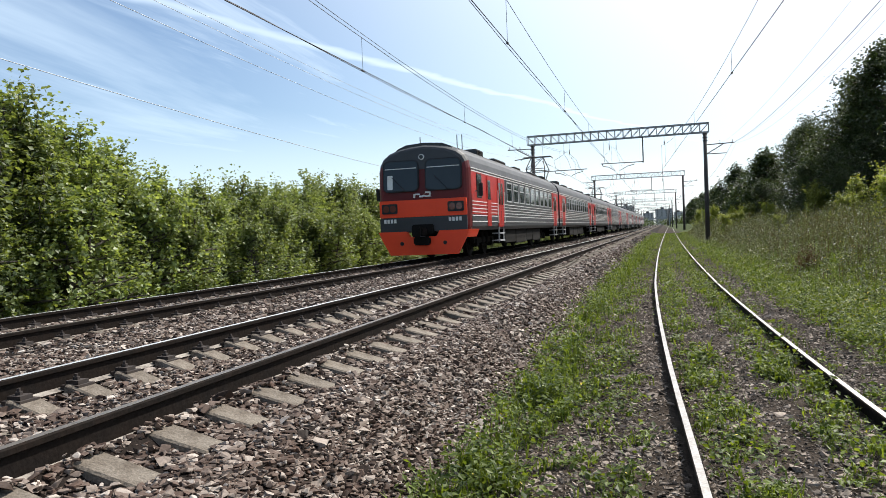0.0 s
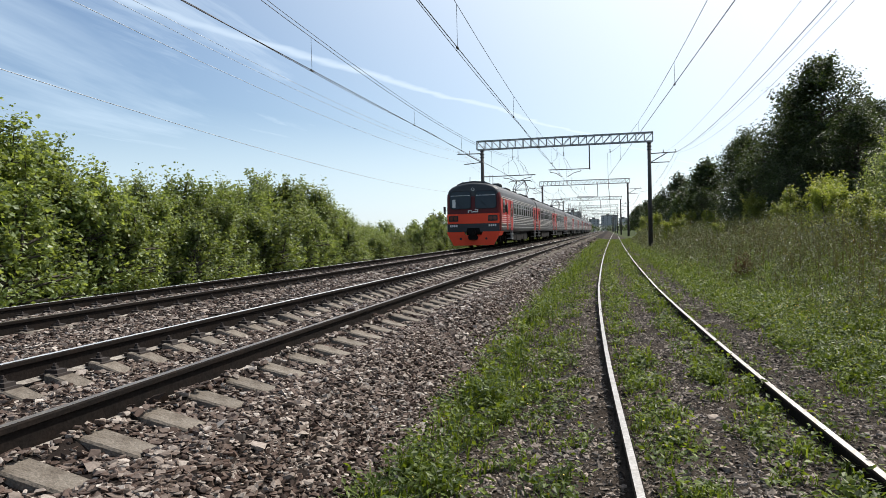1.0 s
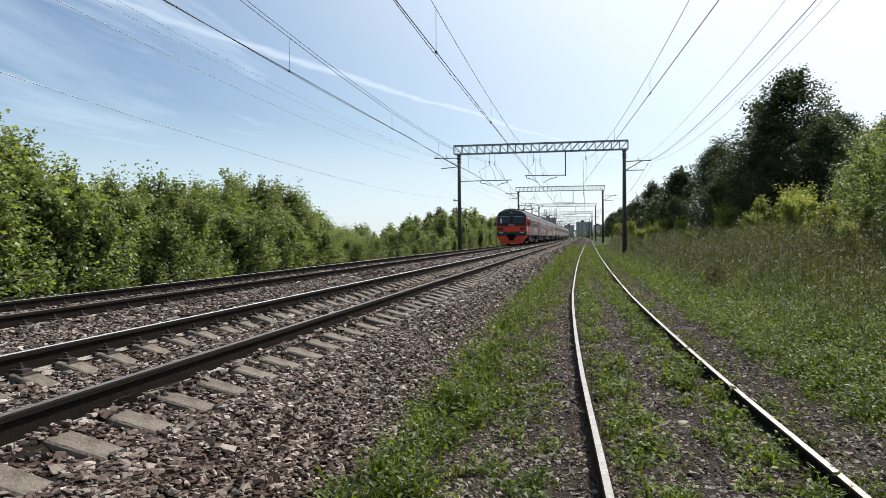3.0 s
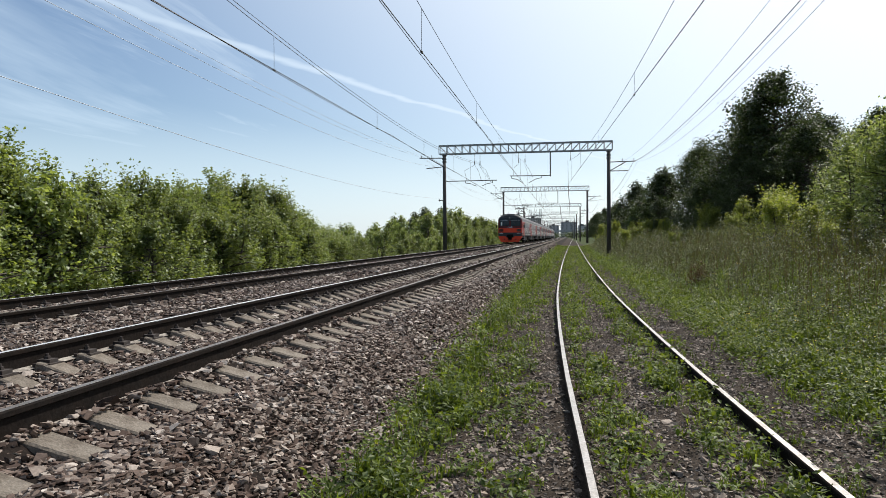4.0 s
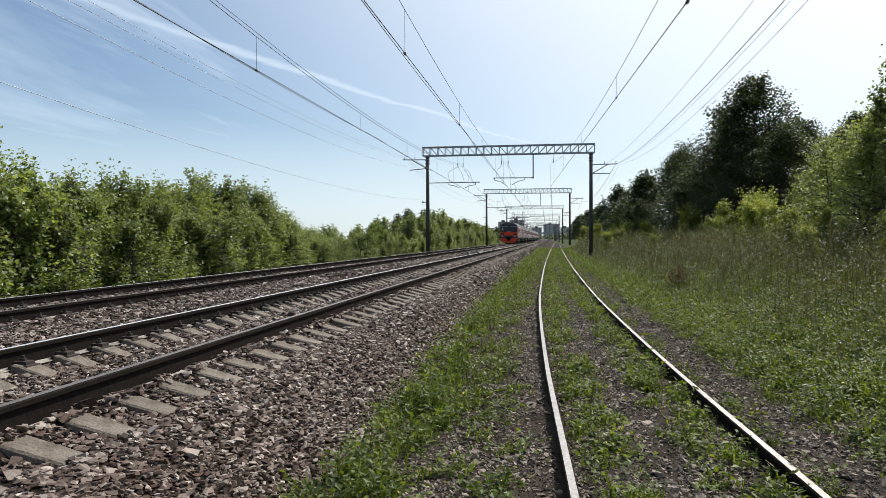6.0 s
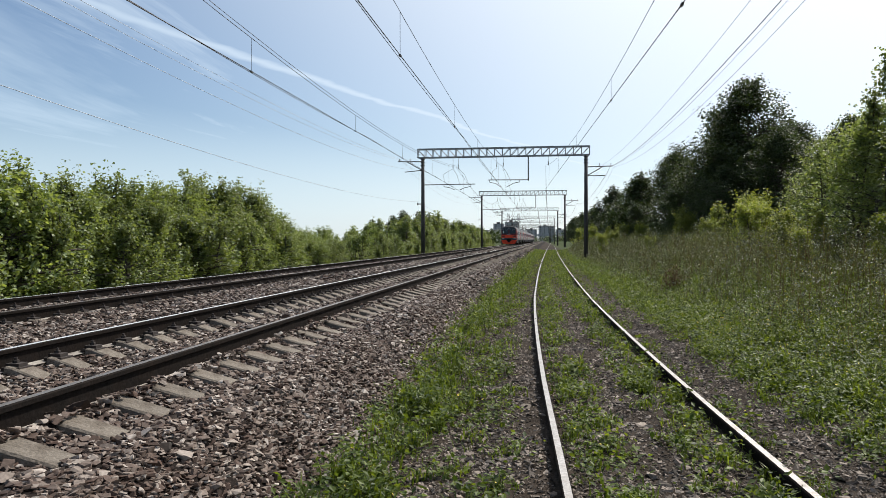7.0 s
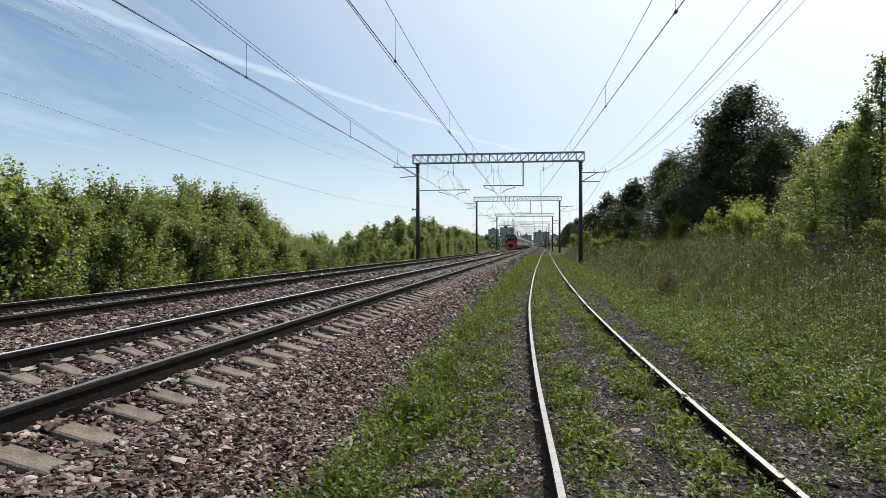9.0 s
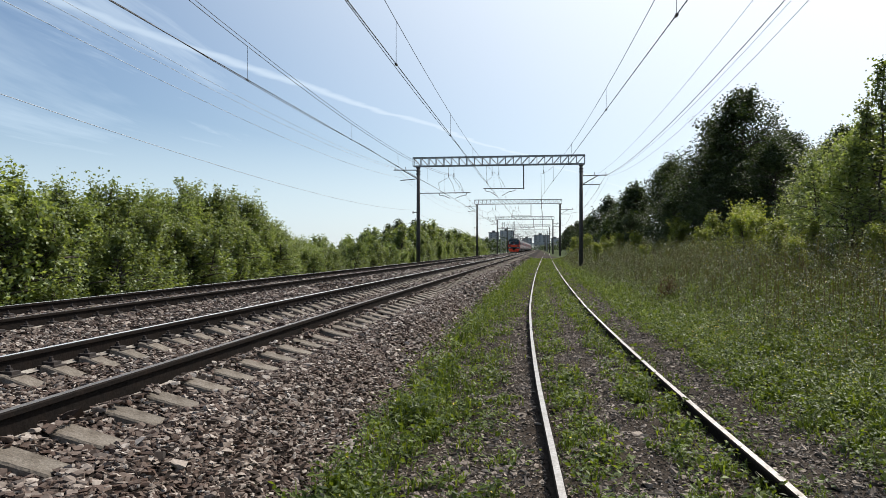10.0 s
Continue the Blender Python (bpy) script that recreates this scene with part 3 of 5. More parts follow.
    # slack strings between the insulators and the registration arms
    for x0, xa, za, xm in ((-8.25, -9.0, 7.0, -9.2), (-8.25, -7.6, 6.9, -7.9), (-7.75, -6.8, 7.0, -7.2), (-4.2, -4.7, 7.4, -4.6), (-3.6, -2.9, 7.2, -3.3)):
        bm = bmesh.new()
        zt = 8.45
        bar(bm, (x0, 0, zt), (xm, 0, (zt + za) / 2 + 0.2), 0.012, 4)
        bar(bm, (xm, 0, (zt + za) / 2 + 0.2), (xa, 0, za), 0.012, 4)
        part("string", bm, M_DARKSTEEL, p)
    return p


first_portal = portal()
first_portal.matrix_basis = pose(0, FIRST + SPAN, 0)
for k in range(2, 8):
    copy_thing(first_portal, pose(0.04 * (k - 1), FIRST + SPAN * k, 0.45 if k == 2 else 0.25))


def wire(name, points, r, label, mate=None):
    cu = bpy.data.curves.new(name, "CURVE")
    cu.dimensions, cu.bevel_depth, cu.bevel_resolution = "3D", r, 1
    s = cu.splines.new("POLY")
    s.points.add(len(points) - 1)
    for p, q in zip(s.points, points):
        p.co = (*q, 1)
    cu.materials.append(mate or M_WIRE)
    return tagged(new(name, cu), label, "wire", "overhead wires")


def hung(y, top, sag, start=None):
    """Height of a wire that hangs from portal to portal; start: its height at the one overhead, where that differs."""
    k = (y - FIRST) / SPAN
    u = k % 1.0
    ends = top if start is None else top + (start - top) * max(0.0, 1 - abs(k))
    return ends - 4 * sag * u * (1 - u)


YS = [FIRST + SPAN * (-1 + i / 16) for i in range(16 * 8 + 1)]
CONTACT = CAM_Z + 4.80


def zig(y, a, b):
    """The wire's zigzag from portal to portal."""
    k = (y - FIRST) / SPAN
    i = math.floor(k)
    u = k - i
    p, q = (a, b) if i % 2 == 0 else (b, a)
    return p + (q - p) * u


def line_pair(xf, name_label, top, sag, contact, spots, double=True):
    wire("contact_wire", [(xf(y), y, contact) for y in YS], 0.012, "grooved copper contact wire over " + name_label)
    if double:
        wire("contact_wire", [(xf(y) - 0.10, y, contact + 0.10 - 0.1 * abs(math.cos(math.pi * (y - FIRST) / SPAN * 3))) for y in YS], 0.009, "second copper contact wire over " + name_label)
    mw = wire("messenger_wire", [(xf(y), y, hung(y, top, sag)) for y in YS], 0.009, "sagging messenger wire above " + name_label)
    for k in range(-1, 7):
        for u in spots:
            y = FIRST + SPAN * (k + u)
            bm = bmesh.new()
            bar(bm, (0, 0, 0), (0, 0, hung(y, top, sag) - contact), 0.006, 4)
            d = part("dropper", bm, M_WIRE, mw)
            bm = bmesh.new()
            bar(bm, (0, -0.06, -0.01), (0, 0.06, -0.01), 0.035, 6)
            part("clamp", bm, M_DARKSTEEL, d)
            d.location = (xf(y), y, contact)


line_pair(lambda y: zig(y, -8.25, -7.95), "the far track", CAM_Z + 6.8, 1.32, CONTACT, (0.10, 0.277, 0.45, 0.61, 0.78, 0.92))
wire("messenger_wire", [(zig(y, -8.25, -7.95), y, hung(y, CAM_Z + 6.92, 1.32)) for y in YS], 0.008, "second sagging messenger wire above the far track")
line_pair(lambda y: zig(y, -3.68, -3.72), "the near track", CAM_Z + 6.85, 1.12, CAM_Z + 4.85, (0.10, 0.2625, 0.445, 0.61, 0.78, 0.92))
line_pair(lambda y: 3.42 - 3.16 * min(1.0, max(-1.0, (y - FIRST) / SPAN)) + max(0, y - 66) * 0.008, "the siding", CAM_Z + 6.87, 1.55, CAM_Z + 4.72, (0.05, 0.208, 0.36, 0.55, 0.75, 0.92), False)
for x, start, top, sag, r in ((LEFT_X - 0.5, 5.78, 5.42, 0.88, 0.008), (-12.6, 8.40, 8.45, 1.08, 0.008), (-13.2, 9.15, 9.3, 0.95, 0.007), (-13.25, 9.45, 9.4, 0.85, 0.007),
                              (5.2, 8.65, 8.5, 0.98, 0.007), (6.0, 8.86, 8.4, 1.10, 0.013), (6.05, 8.80, 8.4, 1.20, 0.007), (6.35, 9.0, 8.4, 1.55, 0.008)):
    wire("feeder_wire", [(x, y, hung(y, top, sag, start)) for y in YS], r, "long aluminium feeder wire hung from the portal brackets", M_ALU if r < 0.01 else M_WIRE)


# ---------------------------------------------------------------- train
M_RED = mat("train_red", (0.40, 0.020, 0.013), 0.42, second=(0.27, 0.015, 0.011), scale=2.0, amount=0.6, spec=0.25)
M_MAROON = mat("train_maroon", (0.125, 0.009, 0.010), 0.4, second=(0.08, 0.008, 0.008), scale=2.0, amount=0.6, spec=0.3)
M_ORANGE = mat("train_orange", (0.95, 0.066, 0.012), 0.5, second=(0.80, 0.045, 0.011), scale=0.9, amount=0.5)
M_GREY = mat("train_grey", (0.050, 0.050, 0.054), 0.5, second=(0.032, 0.031, 0.031), scale=2.0, amount=0.7, fine=8, spec=0.25)
M_DARKGREY = mat("train_charcoal", (0.034, 0.036, 0.041), 0.5, second=(0.022, 0.022, 0.024), scale=2.0, amount=0.6)
M_LIGHT = mat("train_white_line", (0.72, 0.71, 0.68), 0.45, second=(0.55, 0.53, 0.5), scale=3, amount=0.6)
M_FRAME = mat("window_frame", (0.46, 0.46, 0.45), 0.5, second=(0.2, 0.2, 0.2))
M_ROOF = mat("train_roof", (0.085, 0.085, 0.09), 0.5, second=(0.05, 0.049, 0.048), scale=1.5, amount=0.8, fine=6, spec=0.25)
M_RIB = mat("roof_rib", (0.26, 0.26, 0.26), 0.5, second=(0.16, 0.16, 0.16))
# Running gear nearly black: the shade below the cars is painted into it.
M_UNDER_SHADE = mat("underframe_shade", (0.008, 0.0075, 0.007), 0.9, second=(0.016, 0.013, 0.011), scale=3, amount=0.7, spec=0.15)
M_GLASS = mat("tinted_glass", (0.020, 0.027, 0.028), 0.06, second=(0.012, 0.016, 0.018), scale=0.7, amount=0.8, spec=0.4)
M_LAMP = mat("lamp_glass", (0.16, 0.05, 0.04), 0.15, second=(0.08, 0.03, 0.03))
M_RUBBER = mat("rubber", (0.018, 0.018, 0.02), 0.8)

CAR, HALF = 21.9, 1.74            # a car's length over the body, half its width
WHEEL = 0.525


def car_outline():
    side = [(HALF - 0.06, 1.02), (HALF, 1.16), (HALF, 3.28), (HALF - 0.05, 3.54), (HALF - 0.17, 3.76), (HALF - 0.40, 3.94), (HALF - 0.82, 4.09), (HALF - 1.28, 4.16), (0.0, 4.20)]
    return side + [(-x, z) for x, z in side[::-1][1:]]


def shell(y0, y1):
    """Side walls and roof in one skin: material 0 below the eaves, 1 above."""
    bm = bmesh.new()
    o = car_outline()
    k = len(o)
    a = [bm.verts.new((x, y0, z)) for x, z in o]
    b = [bm.verts.new((x, y1, z)) for x, z in o]
    for i in range(k - 1):
        f = bm.faces.new((a[i], a[i + 1], b[i + 1], b[i]))
        f.material_index = 1 if max(o[i][1], o[i + 1][1]) > 3.3 else 0
    bm.faces.new((a[-1], a[0], b[0], b[-1]))
    bm.faces.new(a[::-1]); bm.faces.new(b)
    bmesh.ops.recalc_face_normals(bm, faces=bm.faces)
    return bm


def panel(parent, name, mate, s, y0, y1, z0, z1, proud=0.012, label="", bevel=0.0):
    """A flat part on the side wall s (1 right, -1 left)."""
    bm = bmesh.new()
    x = HALF * s
    box(bm, x - 0.01 * s, x + proud * s, y0, y1, z0, z1, bevel)
    return part(name, bm, mate, parent, label)


def bogie(car, y):
    bm = bmesh.new()
    for s in (-1, 1):
        box(bm, s * 0.98, s * 1.16, y - 1.75, y + 1.75, 0.50, 0.74, 0.03)
        for dy in (-1.25, 1.25):
            box(bm, s * 0.95, s * 1.22, y + dy - 0.2, y + dy + 0.2, 0.36, 0.72, 0.04)
        for dy in (-0.35, 0.35):
            bar(bm, (s * 1.12, y + dy, 0.45), (s * 1.12, y + dy, 0.98), 0.11, 8)
    box(bm, -1.0, 1.0, y - 0.3, y + 0.3, 0.52, 0.9, 0.03)
    b = part("bogie", bm, M_UNDER_SHADE, car)
    sets = []
    for dy in (-1.25, 1.25):
        bm = bmesh.new()
        for s in (-1, 1):
            bar(bm, (s * 0.74, 0, 0), (s * 0.86, 0, 0), WHEEL, 24)
            bar(bm, (s * 0.70, 0, 0), (s * 0.735, 0, 0), WHEEL + 0.03, 24)
            for i in range(6):
                c, q = math.cos(i * math.pi / 3) * 0.28, math.sin(i * math.pi / 3) * 0.28
                bar(bm, (s * 0.86, c, q), (s * 0.875, c, q), 0.05, 6)
        bar(bm, (-0.9, 0, 0), (0.9, 0, 0), 0.09, 8)
        w = part("wheelset", bm, M_UNDER_SHADE, car)
        w.location = (0, y + dy, WHEEL)
        sets.append(w)
    return sets


def windows(car, s, spots, z0=2.20, z1=3.08):
    for y0, y1 in spots:
        bm = bmesh.new()
        x = HALF * s
        t = 0.055
        for a in ((y0, y1, z0, z0 + t), (y0, y1, z1 - t, z1), (y0, y0 + t, z0 + t, z1 - t), (y1 - t, y1, z0 + t, z1 - t), (y0 + t, y1 - t, z1 - 0.33, z1 - 0.29)):
            box(bm, x, x + 0.03 * s, *a)
        w = part("window", bm, M_FRAME, car)
        bm = bmesh.new()
        box(bm, x - 0.02 * s, x + 0.014 * s, y0 + t, y1 - t, z0 + t, z1 - t)
        part("pane", bm, M_GLASS, w)


def door(car, s, y0, y1, glass=True):
    """Two sliding leaves with tall narrow panes, over a step."""
    d = panel(car, "door", M_RED, s, y0, y1, 1.12, 3.14, 0.035, "red sliding door", 0.01)
    x = HALF * s
    mid = (y0 + y1) / 2
    for a, b in ((y0 + 0.12, mid - 0.10), (mid + 0.10, y1 - 0.12)):
        bm = bmesh.new()
        box(bm, x, x + 0.042 * s, a, b, 2.05, 2.95)
        part("pane", bm, M_GLASS, d)
    bm = bmesh.new()
    box(bm, x, x + 0.04 * s, mid - 0.012, mid + 0.012, 1.14, 3.12)
    part("seal", bm, M_RUBBER, d)
    bm = bmesh.new()
    for z in (0.55, 0.85):
        box(bm, x - 0.30 * s, x + 0.06 * s, y0 + 0.05, y1 - 0.05, z - 0.02, z + 0.03)
    for y in (y0 + 0.06, y1 - 0.06):
        box(bm, x - 0.02 * s, x + 0.03 * s, y - 0.02, y + 0.02, 0.5, 1.12)
    part("step", bm, M_TRUSS, d, "pale steel boarding steps")
    for y in (y0 - 0.12, y1 + 0.12):
        bm = bmesh.new()
        bar(bm, (x + 0.05 * s, y, 1.3), (x + 0.05 * s, y, 2.6), 0.018)
        for z in (1.3, 2.6):
            bar(bm, (x, y, z), (x + 0.06 * s, y, z), 0.016)
        part("handrail", bm, M_LIGHT, car)


def car_common(car, red):
    """What all the cars share. red: stretches of the side painted red."""
    part("body", shell(0.02, CAR), [M_GREY, M_ROOF], car)
    sets = []
    for y in (4.0, CAR - 4.0):
        sets += bogie(car, y)
    # Boxes stand almost end to end, their shade-dark colour closing off the underside.
    for y0, y1, h in ((6.3, 8.7, 0.40), (8.75, 11.5, 0.34), (11.55, 13.1, 0.42), (13.15, 15.6, 0.36)):
        for s in (-1, 1):
            bm = bmesh.new()
            box(bm, s * 0.55, s * 1.55, y0, y1, h, 1.04, 0.03)
            part("equipment_box", bm, M_UNDER_SHADE, car)
    for s in (-1, 1):
        for y0, y1 in red:
            panel(car, "red_panel", M_RED, s, y0, y1, 1.60, 3.2, 0.008, "bright red painted end panel")
        panel(car, "lower_band", M_DARKGREY, s, 0.03, CAR, 1.16, 1.52, 0.006, "charcoal lower band")
        for z in (1.32, 1.54, 1.67, 1.80, 1.93, 2.06, 3.16, 3.26):
            panel(car, "white_line", M_LIGHT, s, 0.03, CAR, z, z + 0.03, 0.02)
    for x in (-1.25, -0.9, -0.5, 0.5, 0.9, 1.25):
        z = 4.21 - 0.13 * x * x - 0.02
        bm = bmesh.new()
        box(bm, x - 0.02, x + 0.02, 0.3, CAR - 0.3, z - 0.06, z + 0.035)
        part("roof_rib", bm, M_RIB, car)
    for y, long, top in ((3.2, 1.1, 4.30), (6.4, 2.2, 4.20), (11.0, 1.4, 4.18), (15.2, 2.2, 4.20), (19.2, 1.0, 4.24)):
        for s in (-1, 1):
            bm = bmesh.new()
            box(bm, s * 0.62, s * 1.18, y, y + long, 3.86, top, 0.04)
            vent = part("roof_vent", bm, M_DARKGREY, car)
            bm = bmesh.new()
            for i in range(int(long / 0.2)):
                box(bm, s * 1.175, s * 1.195, y + 0.08 + 0.2 * i, y + 0.20 + 0.2 * i, 3.94, top - 0.06)
            part("louvre", bm, M_UNDER_SHADE, vent)
    return sets


def gangway(car, y0, y1):
    bm = bmesh.new()
    box(bm, -0.75, 0.75, y0, y1, 1.15, 3.4, 0.03)
    part("gangway", bm, M_RUBBER, car, "black rubber gangway")
    bm = bmesh.new()
    bar(bm, (0, y0 - 0.2, 1.02), (0, y1 + 0.2, 1.02), 0.12, 8)
    part("coupler", bm, M_UNDER_SHADE, car)


def middle_car():
    car = empty("passenger_car")
    tagged(car, "grey and red electric train car with white lines", "train car", "train cars")
    red = ((0.03, 3.2), (CAR - 3.2, CAR - 0.02))
    sets = car_common(car, red)
    for s in (-1, 1):
        door(car, s, 1.2, 2.5)
        door(car, s, CAR - 2.5, CAR - 1.2)
        windows(car, s, [(3.75 + 1.47 * i, 3.75 + 1.47 * i + 1.12) for i in range(10)])
    gangway(car, CAR, CAR + 0.62)
    return car, sets


def pantograph(car, y):
    bm = bmesh.new()
    for s in (-0.5, 0.5):
        for w in (-1, 1):
            bar(bm, (s, y + 0.5 + w * 0.2, 4.35), (s * 1.3, y + 0.5 + w * 0.95, 5.1), 0.04)
            bar(bm, (s * 1.3, y + 0.5 + w * 0.95, 5.1), (s * 0.8, y + 0.5 + w * 0.15, 5.92), 0.035)
    for w in (-1, 1):
        bar(bm, (-0.65, y + 0.5 + w * 0.95, 5.1), (0.65, y + 0.5 + w * 0.95, 5.1), 0.03)
        bar(bm, (-0.65, y + 0.5 + w * 0.95, 5.1), (0.4, y + 0.5 + w * 0.15, 5.92), 0.022)
        bar(bm, (-0.95, y + 0.5 + w * 0.15, 5.96), (0.95, y + 0.5 + w * 0.15, 5.96), 0.04)
        bar(bm, (w * 0.95, y + 0.35, 5.96), (w * 1.12, y + 0.35, 5.80), 0.03)
    box(bm, -0.6, 0.6, y - 0.3, y + 1.3, 4.24, 4.38, 0.02)
    part("pantograph", bm, M_DARKSTEEL, car, "raised dark steel pantograph")


def rounded(bm, x0, x1, z0, z1, y0, y1, r, k=4):
    """A plate with rounded corners facing -y."""
    pts = []
    for cx, cz, a in ((x1 - r, z1 - r, 0), (x0 + r, z1 - r, 90), (x0 + r, z0 + r, 180), (x1 - r, z0 + r, 270)):
        for i in range(k + 1):
            t = radians(a + 90 * i / k)
            pts.append((cx + r * math.cos(t), cz + r * math.sin(t)))
    return prism(bm, pts, y0, y1)


def cab_car():
    car = empty("cab_car")
    tagged(car, "red electric train cab car with two windscreens and orange skirt", "train car", "train cars")
    sets = car_common(car, ((0.03, 5.6), (CAR - 2.6, CAR - 0.02)))
    for s in (-1, 1):
        door(car, s, 4.2, 5.2)
        door(car, s, CAR - 2.2, CAR - 1.0)
        d = panel(car, "cab_door", M_RED, s, 2.3, 2.95, 1.15, 3.1, 0.03, "narrow red cab door", 0.01)
        bm = bmesh.new()
        box(bm, HALF * s, (HALF + 0.04) * s, 2.4, 2.85, 2.2, 2.95)
        part("pane", bm, M_GLASS, d)
        w = panel(car, "cab_window", M_RUBBER, s, 0.75, 1.5, 2.22, 3.12, 0.03, "cab side window in a black frame", 0.02)
        bm = bmesh.new()
        box(bm, HALF * s, (HALF + 0.036) * s, 0.82, 1.43, 2.29, 3.05)
        part("pane", bm, M_GLASS, w)
        windows(car, s, [(6.0 + 1.47 * i, 6.0 + 1.47 * i + 1.12) for i in range(9)])
        bm = bmesh.new()
        bar(bm, (s * 1.76, 0.55, 2.45), (s * 2.0, 0.4, 2.45), 0.02)
        box(bm, s * 1.94, s * 2.08, 0.36, 0.42, 2.25, 2.72, 0.015)
        part("mirror", bm, M_RUBBER, car)
    gangway(car, CAR, CAR + 0.62)
    # the nose: the car's outline stepped in and leaning back towards the roof
    o = car_outline()
    bm = bmesh.new()
    rings = []
    for inset, y in ((0.0, 0.05), (0.0, -0.10), (0.03, -0.22), (0.09, -0.31), (0.18, -0.36)):
        ring = []
        for x, z in o:
            zc = 2.4
            lean = 0.16 * max(0.0, (z - 2.2) / 2.0)
            ring.append(bm.verts.new((x * (1 - inset / HALF), y + lean * (1 if y < 0 else 0), zc + (z - zc) * (1 - inset / 1.9))))
        rings.append(ring)
    for a, b in zip(rings, rings[1:]):
        for i in range(len(o)):
            bm.faces.new((a[i], a[(i + 1) % len(o)], b[(i + 1) % len(o)], b[i]))
    bm.faces.new(rings[-1])
    bmesh.ops.recalc_face_normals(bm, faces=bm.faces)
    for f in bm.faces:
        c = f.calc_center_median()
        f.material_index = 1 if c.z > 3.42 else 0
    nose = part("nose", bm, [M_MAROON, M_DARKGREY], car, "deep red cab front")
    fy = -0.36

    def front(name, mate, x0, x1, z0, z1, out, r=0.06, parent=nose, label=""):
        """A plate on the cab front, leaning with it."""
        b = bmesh.new()
        rounded(b, x0, x1, z0, z1, fy - out, fy + 0.03, r)
        for v in b.verts:
            v.co.y += 0.16 * max(0.0, (v.co.z - 2.2) / 2.0)
        return part(name, b, mate, parent, label)

    b = bmesh.new()
    prism(b, [(x * 0.90, z * 0.965) for x, z in o if z > 3.4] + [(-1.50, 3.30), (1.50, 3.30)], fy - 0.012, fy + 0.05)
    for v in b.verts:
        v.co.y += 0.16 * max(0.0, (v.co.z - 2.2) / 2.0)
    part("brow", b, M_DARKGREY, nose, "dark grey brow over the windscreens")
    for s in (-1, 1):
        x0, x1 = (0.12, 1.50) if s > 0 else (-1.50, -0.12)
        w = front("windscreen", M_RUBBER, x0, x1, 2.50, 3.66, 0.03, 0.20, label="windscreen in a black rubber seal")
        front("pane", M_GLASS, x0 + 0.04, x1 - 0.04, 2.54, 3.62, 0.04, 0.18, w)
        front("sun_visor", M_LIGHT, x0 + 0.08, x1 - 0.08, 3.34, 3.37, 0.045, 0.01, w)
        b = bmesh.new()
        bar(b, (x0 + 0.9, fy - 0.06, 2.50), (x0 + 0.35, fy + 0.0, 3.05), 0.012)
        part("wiper", b, M_RUBBER, w)
        lamp = front("headlight", M_RUBBER, s * 1.26 - 0.30, s * 1.26 + 0.30, 1.72, 2.08, 0.05, 0.05, label="dark rectangular lamp cluster")
        for dx in (-0.13, 0.13):
            front("lens", M_LAMP, s * 1.26 + dx - 0.11, s * 1.26 + dx + 0.11, 1.78, 2.02, 0.06, 0.09, lamp)
    front("curtain", M_LIGHT, -1.33, -1.12, 2.60, 3.12, 0.043, 0.02)
    front("orange_band", M_ORANGE, -1.66, 1.66, 1.58, 2.20, 0.02, 0.05, label="orange band across the cab front")
    front("grey_band", M_DARKGREY, -1.66, 1.66, 1.05, 1.57, 0.02, 0.05, label="charcoal band below the lamps")
    b = bmesh.new()
    bar(b, (0, fy + 0.06, 3.74), (0, fy + 0.22, 3.74), 0.10, 16)
    sl = part("searchlight", b, M_LIGHT, nose, "small round searchlight")
    b = bmesh.new()
    bar(b, (0, fy + 0.05, 3.74), (0, fy + 0.1, 3.74), 0.075, 16)
    part("lens", b, M_GLASS, sl)
    # emblem and markings as plain bars
    for x0, x1, z0, z1 in ((-0.33, -0.27, 2.27, 2.42), (-0.27, -0.10, 2.37, 2.42), (-0.12, 0.02, 2.28, 2.34), (0.0, 0.12, 2.30, 2.36), (0.10, 0.32, 2.29, 2.34), (0.26, 0.32, 2.34, 2.48), (0.12, 0.28, 2.42, 2.48)):
        front("emblem", M_LIGHT, x0, x1, z0, z1, 0.022, 0.01)
    for base in (-1.50, 0.98):
        for i in range(4):
            front("marking", M_LIGHT, base + i * 0.13, base + i * 0.13 + 0.09, 1.38, 1.52, 0.03, 0.01)
    # skirt
    b = bmesh.new()
    prism(b, [(-1.72, 1.06), (-1.60, 0.78), (-1.28, 0.20), (1.28, 0.20), (1.60, 0.78), (1.72, 1.06), (0.62, 1.06), (0.50, 0.86), (-0.50, 0.86), (-0.62, 1.06)], fy - 0.05, fy + 0.10)
    skirt = part("skirt", b, M_ORANGE, car, "orange cowcatcher skirt with a notch for the coupler")
    for x in (-0.82, 0.82):
        b = bmesh.new()
        bar(b, (x, fy - 0.07, 0.62), (x, fy, 0.62), 0.07, 12)
        part("hose_port", b, M_RUBBER, skirt)
    for s in (-1, 1):
        b = bmesh.new()
        prism(b, [(s * 1.72, 1.06), (s * 1.66, 1.06), (s * 1.54, 0.78), (s * 1.60, 0.78)], fy, 1.1)
        part("side_skirt", b, M_ORANGE, skirt)
    b = bmesh.new()
    box(b, -0.42, 0.42, fy - 0.10, 0.6, 0.92, 1.30, 0.04)
    box(b, -0.17, 0.17, fy - 0.55, fy, 0.88, 1.18, 0.04)
    box(b, -0.22, 0.10, fy - 0.68, fy - 0.5, 0.84, 1.22, 0.04)
    box(b, -0.30, 0.30, fy - 0.30, fy - 0.05, 0.55, 0.86, 0.05)
    part("coupler", b, M_UNDER_SHADE, car, "black automatic coupler")
